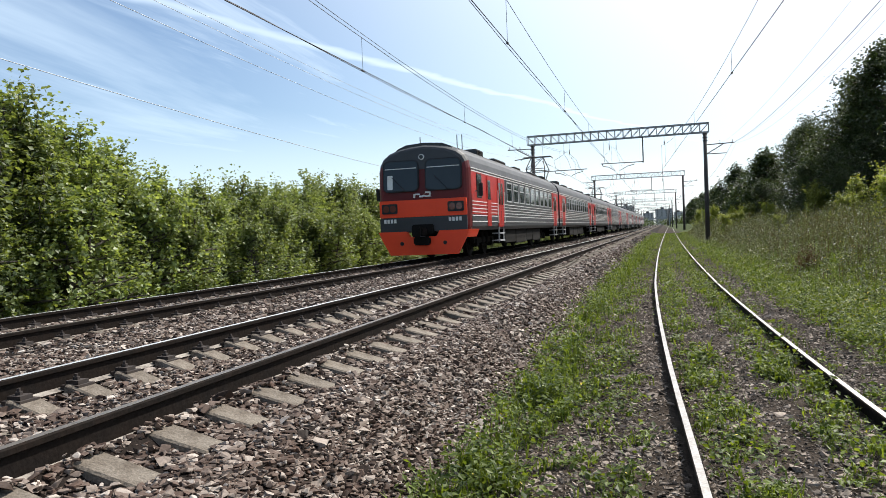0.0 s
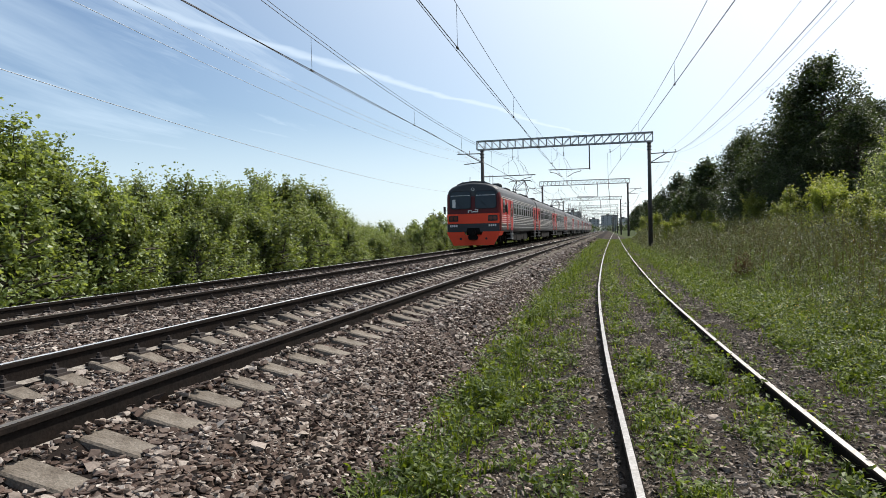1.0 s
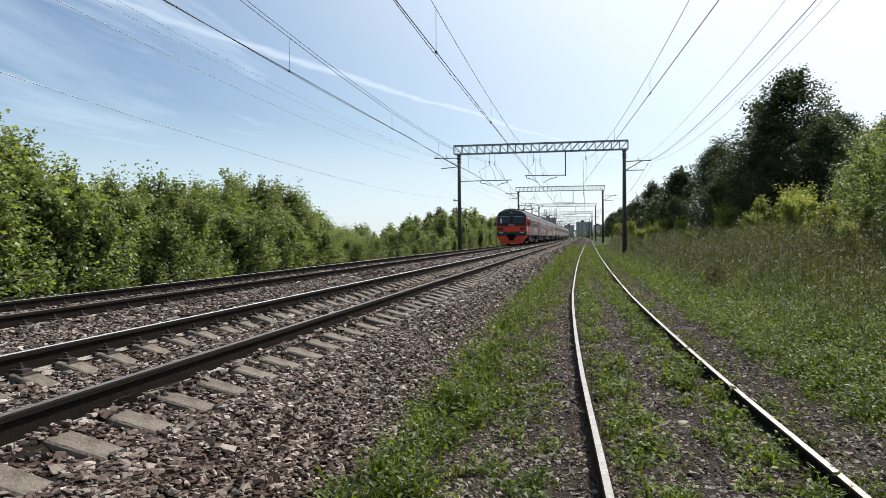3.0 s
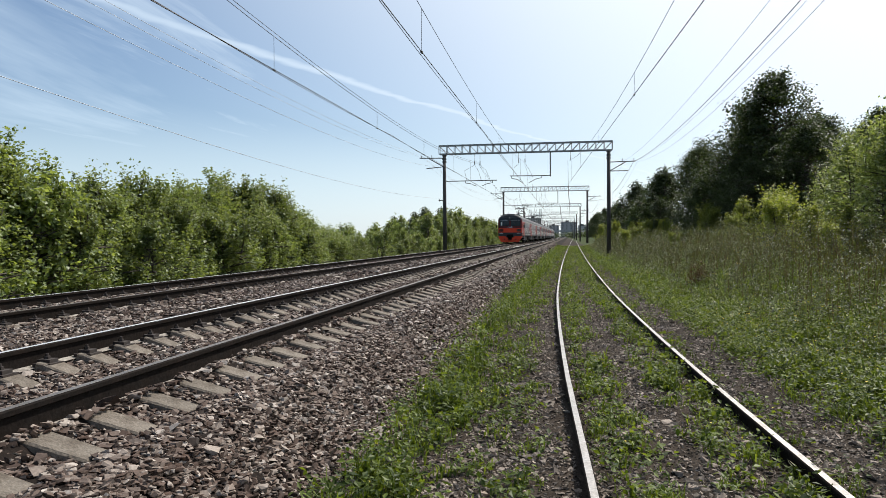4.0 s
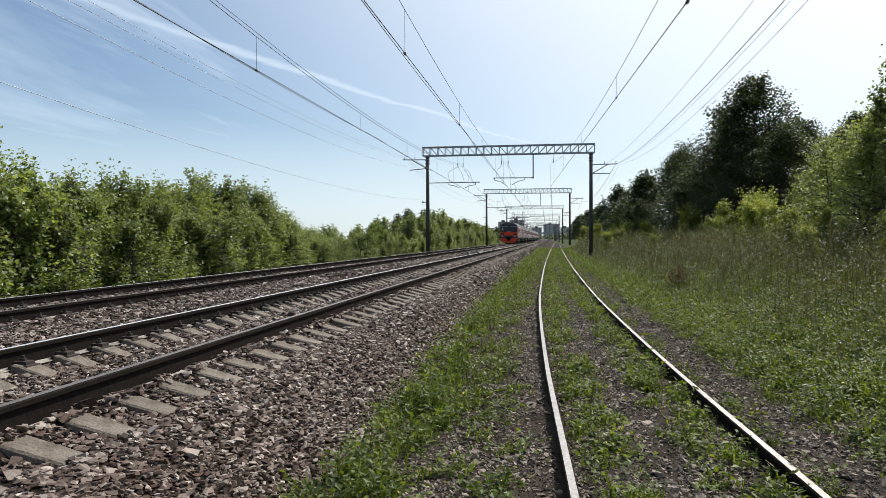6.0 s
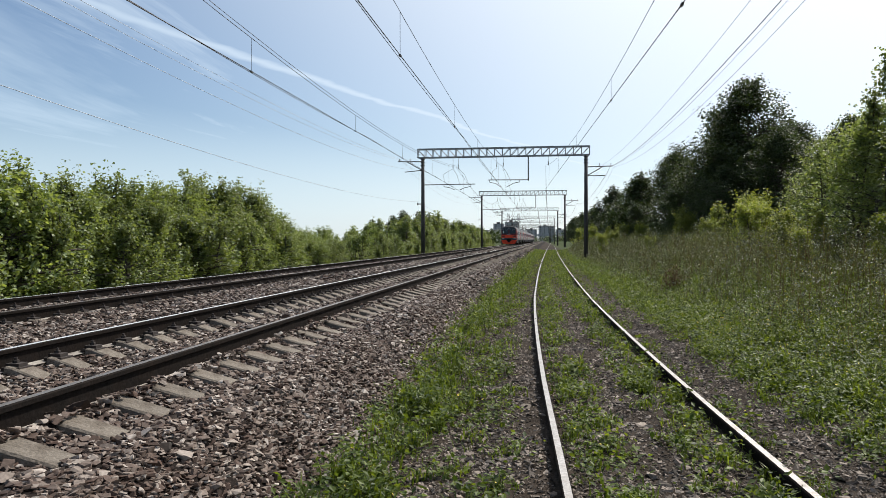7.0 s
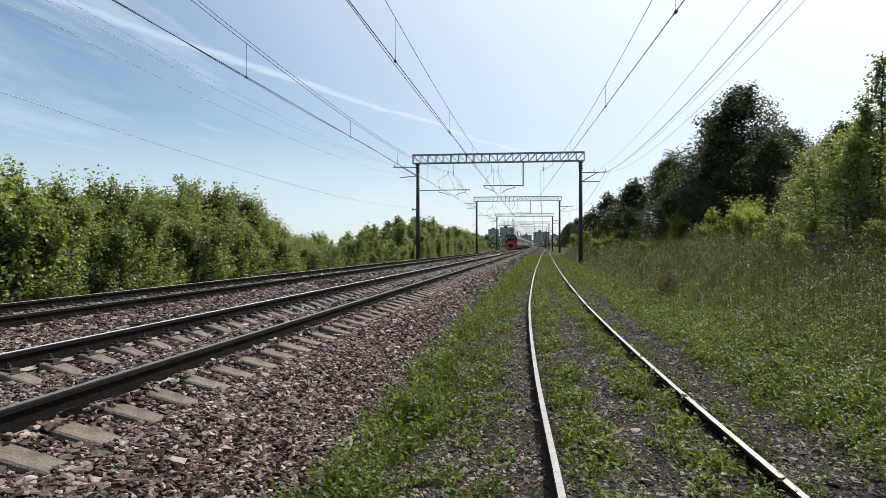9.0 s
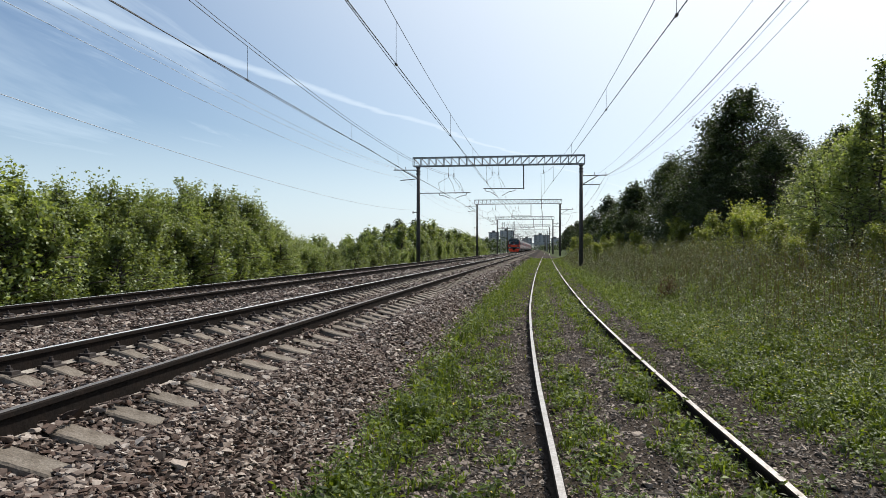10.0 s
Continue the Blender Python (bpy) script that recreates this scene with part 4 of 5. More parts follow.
    # roof: aerials and a resistor box
    for x, y, h in ((-0.35, 0.7, 0.35), (0.75, 1.9, 0.5), (0.95, 1.9, 0.5)):
        b = bmesh.new()
        bar(b, (x, y, 4.1), (x, y, 4.24 + h), 0.018)
        part("aerial", b, M_DARKSTEEL, car)
    b = bmesh.new()
    prism(b, [(-1.15, 3.9), (-1.05, 4.10), (-0.7, 4.24), (0, 4.29), (0.7, 4.24), (1.05, 4.10), (1.15, 3.9)], 0.05, 2.6)
    part("roof_cap", b, M_DARKGREY, car, "dark raised roof cap")
    return car, sets


cab, cab_sets = cab_car()
second, second_sets = middle_car()
SCALE = 0.965
pitch_of_cars = (CAR + 0.62 + 0.05) * SCALE
cars = [cab, second]
motor = copy_thing(second, pose(0, 0, 0))
pantograph(second, 1.8)
cars.append(motor)
for i in range(3, 10):
    cars.append(copy_thing(second if i % 2 else motor, pose(0, 0, 0)))
for c in cars:
    c.scale = (SCALE, SCALE, SCALE)


def train_y(t):
    """Where the cab front stands: about 19 m/s, slowly losing."""
    return 23.5 + 19.2 * t - 0.08 * t * t


# ---------------------------------------------------------------- the distance
M_PANEL = mat("panel_wall", (0.42, 0.42, 0.44), 0.9, second=(0.32, 0.31, 0.32), scale=0.05, amount=0.8, per_object=0.25)
M_FARGLASS = mat("far_window", (0.07, 0.08, 0.10), 0.2, second=(0.12, 0.13, 0.15), scale=0.2)
M_FLATROOF = mat("flat_roof", (0.12, 0.12, 0.12), 0.9)


def apartment_block(x, y, w, h, d=14, group="far blocks"):
    """A slab block with rows of windows and a roof house."""
    t = empty("apartment_building", pose(x, y, 0))
    tagged(t, "grey panel apartment block far down the line", "apartment building", group)
    bm = bmesh.new()
    box(bm, -w / 2, w / 2, 0, d, -1, h)
    part("wall", bm, M_PANEL, t)
    bm = bmesh.new()
    box(bm, -w / 2 - 0.3, w / 2 + 0.3, -0.3, d + 0.3, h, h + 0.8)
    box(bm, -w * 0.2, -w * 0.2 + 5, 3, 9, h + 0.8, h + 3.4)
    part("roof", bm, M_FLATROOF, t)
    me_w = bpy.data.meshes.new("window")
    bm = bmesh.new()
    box(bm, -0.9, 0.9, -0.12, 0.2, 0, 1.5)
    bm.to_mesh(me_w)
    bm.free()
    me_w.materials.append(M_FARGLASS)
    cols = int(w / 6)
    for r in range(int(h / 3)):
        for c in range(cols):
            ob = link("window", me_w, t)
            ob.location = (-w / 2 + (c + 0.5) * w / cols, 0, 1.0 + 3 * r)


for bx, by, bw, bh in ((-68, 1100, 16, 27), (-48, 1110, 22, 30), (-20, 1300, 18, 21), (6, 1160, 26, 24), (30, 1260, 16, 20), (-100, 1150, 26, 18)):
    apartment_block(bx, by, bw, bh)


def lattice_mast(x, y, h):
    t = empty("lattice_mast", pose(x, y, 0))
    tagged(t, "grey steel lattice mast among the portals", "mast")
    bm = bmesh.new()
    for sx in (-1, 1):
        for sy in (-1, 1):
            bar(bm, (sx * 1.1, sy * 1.1, 0), (sx * 0.35, sy * 0.35, h), 0.09, 4)
    for i in range(8):
        for s in (-1, 1):
            w0, w1 = 1.1 - 0.75 * i / 8, 1.1 - 0.75 * (i + 1) / 8
            bar(bm, (-w0 * s, -w0, h * i / 8), (w1 * s, -w1, h * (i + 1) / 8), 0.05, 4)
    part("tower", bm, M_TRUSS, t)
    bm = bmesh.new()
    box(bm, -2.6, 2.6, -0.15, 0.15, h * 0.78, h * 0.8)
    part("crossarm", bm, M_TRUSS, t)


lattice_mast(-11.6, 342, 15)
lattice_mast(-13.0, 270, 12)


def footbridge(y):
    t = empty("footbridge", pose(0, y, 0))
    tagged(t, "pale concrete bridge over the tracks far off", "bridge")
    bm = bmesh.new()
    box(bm, -12, 34, -3, 3, 6.2, 7.8)
    part("deck", bm, M_PANEL, t)
    for x in (-11, 9, 20, 32):
        bm = bmesh.new()
        box(bm, x - 0.7, x + 0.7, -2, 2, -0.5, 6.2)
        part("pier", bm, M_PANEL, t)


footbridge(720)


# ---------------------------------------------------------------- plants
M_BARK = mat("bark", (0.085, 0.070, 0.055), 0.95, second=(0.045, 0.037, 0.03), scale=6, amount=0.8, fine=30, bump=0.6, bump_scale=20)
L_MAPLE = leaf_mat("maple_leaf", (0.085, 0.122, 0.040), (0.270, 0.320, 0.150), 0.44, 0.6, (0.22, 0.27, 0.09), 1.6, 0.45)
L_DARK = leaf_mat("dark_leaf", (0.020, 0.034, 0.014), (0.070, 0.098, 0.040), 0.32)
L_YOUNG = leaf_mat("young_leaf", (0.110, 0.145, 0.030), (0.280, 0.310, 0.090), 0.48)
L_GRASS = leaf_mat("grass_blade", (0.028, 0.054, 0.009), (0.205, 0.262, 0.050), 0.42, 0.25, (0.034, 0.056, 0.015), 0.35, 0.6)
L_WEED = leaf_mat("weed_leaf", (0.030, 0.044, 0.018), (0.150, 0.172, 0.088), 0.32, 0.2, (0.095, 0.080, 0.045), 1.1, 0.32)
L_STRAW = leaf_mat("dry_stem", (0.07, 0.065, 0.035), (0.19, 0.17, 0.10), 0.2, 0.1, (0.11, 0.06, 0.04), 0.9, 0.7)
L_RUST = leaf_mat("dead_leaf", (0.050, 0.030, 0.018), (0.130, 0.080, 0.045), 0.2, 0.1)
M_YELLOW = mat("yellow_petal", (0.55, 0.42, 0.03), 0.7, second=(0.45, 0.33, 0.03))
M_WHITE = mat("white_petal", (0.55, 0.55, 0.48), 0.7, second=(0.4, 0.4, 0.34))


def leaves(rng, centres, size, droop=0.5, wide=0.42):
    """A diamond-shaped leaf, folded a little along its rib, at each centre."""
    n = len(centres)
    a = rng.uniform(0, 2 * np.pi, n)
    e = rng.normal(-droop, 0.45, n)
    d = np.stack([np.cos(a) * np.cos(e), np.sin(a) * np.cos(e), np.sin(e)], 1)
    side = np.cross(d, np.array([0, 0, 1.0]) + rng.normal(0, 0.35, (n, 3)))
    side /= np.linalg.norm(side, axis=1)[:, None] + 1e-9
    s = (size * rng.uniform(0.65, 1.35, n))[:, None]
    up = np.cross(side, d)
    v = np.stack([centres, centres + d * s * 0.5 + side * s * wide + up * s * 0.07, centres + d * s, centres + d * s * 0.5 - side * s * wide + up * s * 0.07], 1)
    return v.reshape(-1, 3), np.arange(4 * n).reshape(-1, 4)


def limb(bm, pts, r0, r1, sides=6):
    k = len(pts) - 1
    for i in range(k):
        a = r0 + (r1 - r0) * i / k
        b = r0 + (r1 - r0) * (i + 1) / k
        bar(bm, pts[i], pts[i + 1], a, sides, b)


def plant(name, seed, height, spread, stems, clumps, per_clump, leaf, leaf_mate, bare, clump_r, label, category, droop=0.5, top_shoots=0, trunk_r=0.12, taper=0.6, flat=0.75, shoots=False):
    """A tree or shrub: tapered stems with side limbs, and a crown of many leaves gathered in clumps on the limbs' ends."""
    rng = np.random.default_rng(seed)
    t = empty(name)
    tagged(t, label, category)
    bm = bmesh.new()
    tips = []
    for s in range(stems):
        a = rng.uniform(0, 6.28)
        lean = rng.uniform(0.1, 0.5) * spread * (0.2 if stems == 1 else 1)
        top = np.array([math.cos(a) * lean, math.sin(a) * lean, height * rng.uniform(0.72, 0.97)])
        base = np.array([math.cos(a) * 0.12 * (stems > 1), math.sin(a) * 0.12 * (stems > 1), -0.25])
        pts = []
        for i in range(6):
            u = i / 5
            p = base + (top - base) * u + np.append(rng.normal(0, 0.03 * height * u * (1 - u) * 3, 2), 0)
            pts.append(tuple(p))
        limb(bm, pts, trunk_r * rng.uniform(0.8, 1.1), 0.02)
        tips.append(np.array(pts[-1]))
        n_l = max(4, clumps // stems)
        for j in range(n_l):
            u = bare + (1 - bare) * (j + rng.uniform(0, 0.9)) / n_l
            i = min(4, int(u * 5))
            f = u * 5 - i
            p = np.array(pts[i]) * (1 - f) + np.array(pts[i + 1]) * f
            b = rng.uniform(0, 6.28)
            shape = math.sin(math.pi * min(0.97, max(0.10, (u - bare * 0.7) / (1.05 - bare * 0.7))) ** taper)
            ln = spread * shape * rng.uniform(0.35, 1.0)
            rise = rng.uniform(0.0, 0.45) * ln
            mid = p + np.array([math.cos(b) * ln * 0.5, math.sin(b) * ln * 0.5, rise * 0.65])
            end = p + np.array([math.cos(b + 0.2) * ln, math.sin(b + 0.2) * ln, rise])
            end[2] = max(end[2], 0.25)
            limb(bm, [tuple(p), tuple(mid), tuple(end)], 0.035 + 0.02 * (height > 9), 0.010, 4)
            tips += [end, end, mid, (mid + end) / 2]
    for s in range(top_shoots):
        a, r = rng.uniform(0, 6.28), spread * rng.uniform(0.1, 0.75)
        high = [q for q in tips if 0.5 * height < q[2] < 0.84 * height]
        base = high[rng.integers(len(high))].copy()
        end = base + np.array([rng.normal(0, 0.12), rng.normal(0, 0.12), min(1.0, height * rng.uniform(0.08, 0.17))])
        limb(bm, [tuple(base), tuple(end)], 0.015, 0.006, 4)
        tips += [end, base * 0.45 + end * 0.55, base]
    part("trunk", bm, M_BARK, t, "grey-brown stems and limbs")
    tips = np.array(tips)
    cs = []
    for tip in tips:
        k = int(per_clump * rng.uniform(0.6, 1.3))
        r = clump_r * rng.uniform(0.6, 1.25)
        if shoots:
            # leaves in whorls up a leaning shoot, shorter towards its tip
            out = np.append(tip[:2], 0) / (np.linalg.norm(tip[:2]) + 0.3)
            axis = np.array([0, 0, 0.85]) + out * rng.uniform(0.0, 1.1) + rng.normal(0, 0.28, 3)
            whorls = max(3, k // 5)
            h = np.repeat(np.arange(whorls) / whorls, 5)[:, None]
            a = rng.uniform(0, 6.28, len(h))
            ring = np.stack([np.cos(a), np.sin(a), rng.normal(-0.1, 0.25, len(h))], 1)
            cs.append(tip + axis * (h - 0.35) * r * 2.1 + ring * (0.30 + 0.12 * rng.normal(0, 1, (len(h), 1))) * r * (1.1 - 0.6 * h))
            continue
        g = rng.normal(0, 1, (k, 3))
        g /= np.linalg.norm(g, axis=1)[:, None]
        g *= (rng.uniform(0.15, 1, k) ** 0.5)[:, None] * r
        g[:, 2] *= flat
        cs.append(tip + g)
    if top_shoots:
        for i in range(top_shoots):
            tip = tips[-3 * (i + 1)]
            cs.append(tip + rng.normal(0, [0.10, 0.10, 0.22], (10, 3)))
    cs = np.concatenate(cs)
    cs = cs[cs[:, 2] > 0.05]
    v, f = leaves(rng, cs, leaf, droop)
    raw("crown", v, f, leaf_mate, t, "dense leafy crown")
    return t, len(cs)


def sized(x, y, scale, turn, sink=0.0, tall=1.0):
    return Matrix.LocRotScale((x, y, float(ground_z(x, y)) - sink), Euler((0, 0, radians(turn))), (scale, scale, scale * tall))


SHRUB = "bushy young maple with bright green leaves beside the track"
shrubs = [plant("maple_shrub", 11 + i, 4.6, 1.75, 5, 80, 27, 0.099, L_MAPLE, 0.04, 0.44, SHRUB, "shrub", 0.35, 30, 0.05, 0.6, shoots=True)[0] for i in range(4)]
lows = [plant("maple_shrub", 21 + i, 2.5, 1.35, 4, 46, 26, 0.092, L_MAPLE, 0.02, 0.36, SHRUB, "shrub", 0.35, 16, 0.03, 0.6, shoots=True)[0] for i in range(3)]
talls = [plant("maple_tree", 71 + i, 6.8, 2.3, 4, 120, 33, 0.102, L_MAPLE, 0.05, 0.50, "leafy maple with drooping green foliage", "tree", 0.4, 34, 0.07, 0.6, shoots=True)[0] for i in range(2)]
slims = [plant("maple_tree", 81, 8.6, 1.15, 2, 70, 24, 0.125, L_MAPLE, 0.08, 0.42, "slender maple with sparse upright shoots", "tree", 0.4, 14, 0.07, 0.8, shoots=True)[0]]
DARKT = "tall dark green broadleaved tree with a dense crown"
darks = [plant("broadleaf_tree", 31 + i, 12.0, 4.2, 1, 150, 30, 0.165, L_DARK, 0.13, 0.80, DARKT, "tree", 0.4, 30, 0.20, 0.7)[0] for i in range(2)]
far_darks = [plant("broadleaf_tree", 41, 12.0, 4.2, 1, 60, 22, 0.34, L_DARK, 0.10, 1.0, DARKT, "tree", 0.4, 14, 0.20, 0.7)[0]]
far_shrubs = [plant("maple_shrub", 45 + i, 4.6, 1.75, 3, 46, 18, 0.17, L_MAPLE, 0.04, 0.46, SHRUB, "shrub", 0.4, 12, 0.05, 0.6, shoots=True)[0] for i in range(2)]
YOUNG = "young maple with yellow-green leaves at the edge of the weeds"
youngs = [plant("young_maple", 51 + i, 4.0, 1.6, 3, 48, 22, 0.13, L_YOUNG, 0.04, 0.42, YOUNG, "shrub", 0.4, 14, 0.05, shoots=True)[0] for i in range(2)]


def tops_left(y):
    """Height of the thicket's crest along the far track."""
    rows = ((0, 5.4), (11.5, 5.5), (13.6, 6.0), (15.2, 5.6), (16.2, 4.5), (19.5, 4.2), (23.5, 4.3), (25.3, 3.7), (27, 4.5), (31, 5.1), (35, 4.9), (38, 3.6), (40.5, 2.7), (52, 2.8), (60, 3.1), (66, 3.7), (80, 4.2), (103, 5.7), (137, 5.0), (170, 4.6), (400, 5.5))
    for a, b in zip(rows, rows[1:]):
        if y <= b[0]:
            return a[1] + (b[1] - a[1]) * (y - a[0]) / (b[0] - a[0])
    return 5.5


def plant_row():
    rnd = random.Random(5)
    used = set()

    def put(pool, x, y, scale, tall=1.0, group=""):
        src = rnd.choice(pool)
        m = sized(x, y, scale, rnd.uniform(0, 360), 0.05, tall)
        if src.name not in used:
            used.add(src.name)
            src.matrix_basis = m
            ob = src
        else:
            src_scale = src.scale.copy()
            src.scale = (1, 1, 1)
            ob = copy_thing(src, m)
            src.scale = src_scale
        if group:
            tagged(ob, group=group)
        return ob

    for x, y, h in ((-15.2, 11.2, 5.8), (-15.6, 13.2, 6.3), (-15.0, 9.0, 5.4), (-15.4, 14.9, 5.8), (-15.2, 16.4, 5.3)):
        put(talls, x, y, (h + 0.1) / 7.0, 1.0, "thicket shrubs")
    y = 3.0
    while y < 190:
        h = tops_left(y)
        step = 1.15 if y < 45 else 1.9 if y < 100 else 3.6
        g = float(ground_z(-14.8, y))
        k = (h - g) / 4.5 * (rnd.uniform(0.80, 0.98) if y < 45 else rnd.uniform(0.62, 1.12))
        put(shrubs if y < 48 else far_shrubs, -14.9 + rnd.uniform(-0.5, 0.5), y + rnd.uniform(-0.4, 0.4), k, 1.0, "thicket shrubs")
        # lower growth in front, down to the ballast's foot
        put(lows if y < 70 else far_shrubs, -13.1 + rnd.uniform(-0.6, 0.35), y + rnd.uniform(-0.6, 0.6), (min(1.1, k * 1.15) if y < 70 else min(0.6, k * 0.65)) * rnd.uniform(0.6, 1.15), rnd.uniform(0.85, 1.2), "thicket shrubs")
        if y < 50:
            put(shrubs, -14.0 + rnd.uniform(-0.4, 0.4), y + step / 2 + rnd.uniform(-0.3, 0.3), k * rnd.uniform(0.72, 0.9), 1.0, "thicket shrubs")
        if y < 60 and rnd.random() < 0.6:
            put(far_shrubs, -17.6 + rnd.uniform(-0.6, 0.6), y, k * 0.98, 1.0, "thicket shrubs")
        y += step * rnd.uniform(0.85, 1.15)
    # trees farther along the far side
    for x, y, h in ((-19, 78, 5.4), (-20, 94, 6.6), (-21, 106, 8.0), (-20, 114, 7.2), (-22, 126, 8.8), (-24, 142, 9.0), (-23, 165, 8.6), (-30, 200, 9.0), (-26, 240, 8.5), (-30, 290, 10), (-34, 350, 11), (-30, 420, 11)):
        put(far_darks, x, y, h / 12.0, 1.0, "trees beyond the thicket")
    # the wood on the other side
    for x, y, h in ((9.2, 128, 8.4), (10.3, 108, 11.0), (12.5, 98, 11.0), (11.2, 84, 10.8), (13.5, 78, 11.2), (12.6, 69, 11.2), (15.5, 66, 12.5), (14.7, 54.5, 13.9), (13.6, 57, 12.2), (17.0, 58, 11.5), (15.2, 48.5, 9.6), (18.5, 46, 9.6), (15.5, 41, 8.3),
                    (17.0, 36, 7.6), (20.0, 60, 11.5), (10.5, 150, 10.0), (10.5, 175, 10.0), (11, 205, 11), (11, 240, 11), (12, 290, 12), (13, 350, 12),
                    (9.5, 75, 6), (10.5, 88, 7), (9.5, 97, 7), (9.0, 116, 6.5), (11.5, 63, 7), (13.0, 56, 8), (12.2, 50, 7), (14.5, 52, 9), (16.0, 61, 11), (13.8, 72, 9), (11.8, 92, 9), (10.6, 120, 9), (10.0, 137, 8)):
        put(darks if y < 80 else far_darks, x, y, (h - float(ground_z(x, y))) / 11.5, 1.0, "wood beside the siding")
    for x, y, h in ((12.4, 33.0, 6.6), (11.4, 27.6, 7.0), (11.4, 22.6, 6.9), (13.6, 30, 6.6), (13.2, 38, 6.0), (13.0, 24.0, 7.0), (14.2, 26.5, 7.2)):
        put(talls, x, y, (h - float(ground_z(x, y))) / 7.0, 1.0, "maples at the wood's edge")
    put(slims, 11.35, 25.6, (8.4 - float(ground_z(11.05, 25.6))) / 8.6, 1.0, "maples at the wood's edge")
    for x, y, h in ((9.0, 32, 3.6), (9.7, 30, 3.2), (10.2, 34.5, 3.8), (10.8, 38, 4.2), (9.3, 41, 3.2), (8.6, 27.5, 2.6), (9.5, 26, 2.9), (10.6, 46, 4.2), (11.8, 43, 4.9), (9.8, 52, 4.0), (11.0, 57, 4.5), (5.6, 66.5, 2.6), (6.5, 69, 2.9), (8.5, 64, 3.4), (8.2, 74, 3.6), (7.4, 84, 3.6), (7.0, 100, 4.0), (6.8, 118, 4.0), (6.6, 140, 4.5), (7.8, 22.5, 2.3), (6.6, 44.5, 2.2), (8.8, 19.5, 2.6)):
        put(youngs, x, y, max(0.28, (h - float(ground_z(x, y))) / 4.15), 1.0, "young maples in the weeds")


plant_row()


def far_woods():
    """Belts of trees far down the line, too small to tell apart."""
    rng = np.random.default_rng(4)
    cs = []
    for _ in range(420):
        y = rng.uniform(330, 760)
        x = rng.uniform(-95, -11) if rng.random() < 0.6 else rng.uniform(12, 90)
        h = rng.uniform(4.5, 9.0)
        k = 60
        g = rng.normal(0, 1, (k, 3)) * np.array([1.7, 1.7, h * 0.24]) + np.array([x, y, h * 0.5])
        cs.append(g[g[:, 2] > 0])
    for _ in range(170):
        h = rng.uniform(5.0, 10.0)
        g = rng.normal(0, 1, (60, 3)) * np.array([2.2, 1.7, h * 0.24]) + np.array([rng.uniform(-110, 90), rng.uniform(800, 960), h * 0.5])
        cs.append(g[g[:, 2] > 0])
    v, f = leaves(rng, np.concatenate(cs), 1.3, 0.3)
    tagged(raw("far_woods", v, f, L_DARK, kind="stuff"), "dark green belts of trees far down the line", "woods")


far_woods()


def lushness(x, y):
    """How thickly grass grows: bare strips by the rails and wheel paths, lush at the ballast's foot and towards the bank."""
    sx = np.interp(y, SID_Y, SID_X)
    u = x - sx
    g = 0.95 * smooth(-1.75, -2.05, u) * smooth(-2.75, -2.45, u) + 0.34 * smooth(-1.0, -1.3, u) * smooth(-2.2, -1.6, u)
    g = g + 0.65 * smooth(-0.72, -0.60, u) * smooth(-0.12, -0.32, u) + 0.85 * smooth(0.10, 0.32, u) * smooth(0.76, 0.66, u)
    g = g + 0.32 * smooth(0.86, 0.95, u) * smooth(1.25, 1.0, u) + 1.0 * smooth(1.4, 2.1, u) + 0.3 * smooth(2.4, 3.0, u)
    patch = 0.48 + 1.5 * waves(x, y, 0.24, 7.0) + 0.7 * waves(x, y, 0.8, 3.3)
    far = smooth(12, 40, y)
    rails = smooth(0.03, 0.14, np.abs(np.abs(u) - GAUGE / 2))
    return np.clip(g * np.clip(patch, 0.05, 1.3) * (1 - far) + g * far * 0.9 + 0.10 * far, 0, 1) * rails


SID_Y = np.arange(-12, 140, 1.0)
SID_X = np.array([siding_x(y) for y in SID_Y])
GR = np.random.default_rng(77)


def scatter(n, x0, x1, y0, y1, power=1.0):
    x = GR.uniform(x0, x1, n)
    y = y0 + (y1 - y0) * GR.uniform(0, 1, n) ** power
    keep = GR.uniform(0, 1, n) < lushness(x, y)
    return x[keep], y[keep]


def blades(x, y, h, w, bend=0.5):
    """Grass blades: each bent once, root, knee and tip."""
    n = len(x)
    z = ground_z(x, y) - 0.01
    a = GR.uniform(0, 6.283, n)
    b = bend * GR.uniform(0.3, 1.3, n)
    root = np.stack([x, y, z], 1)
    way = np.stack([np.cos(a), np.sin(a), 0 * a], 1)
    side = np.stack([-np.sin(a), np.cos(a), 0 * a], 1) * (w * GR.uniform(0.6, 1.3, n))[:, None]
    knee = root + way * (h * b * 0.35)[:, None] + np.array([0, 0, 1]) * (h * 0.65)[:, None]
    tip = root + way * (h * b)[:, None] + np.array([0, 0, 1]) * (h * (1 - 0.25 * b))[:, None]
    v = np.stack([root - side * 0.6, root + side * 0.6, knee + side, tip, knee - side], 1).reshape(-1, 3)
    i = np.arange(n)[:, None] * 5
    f = np.concatenate([i + np.array([[0, 1, 2]]), i + np.array([[0, 2, 4]]), i + np.array([[4, 2, 3]])], 1).reshape(-1, 3)
    return v, f


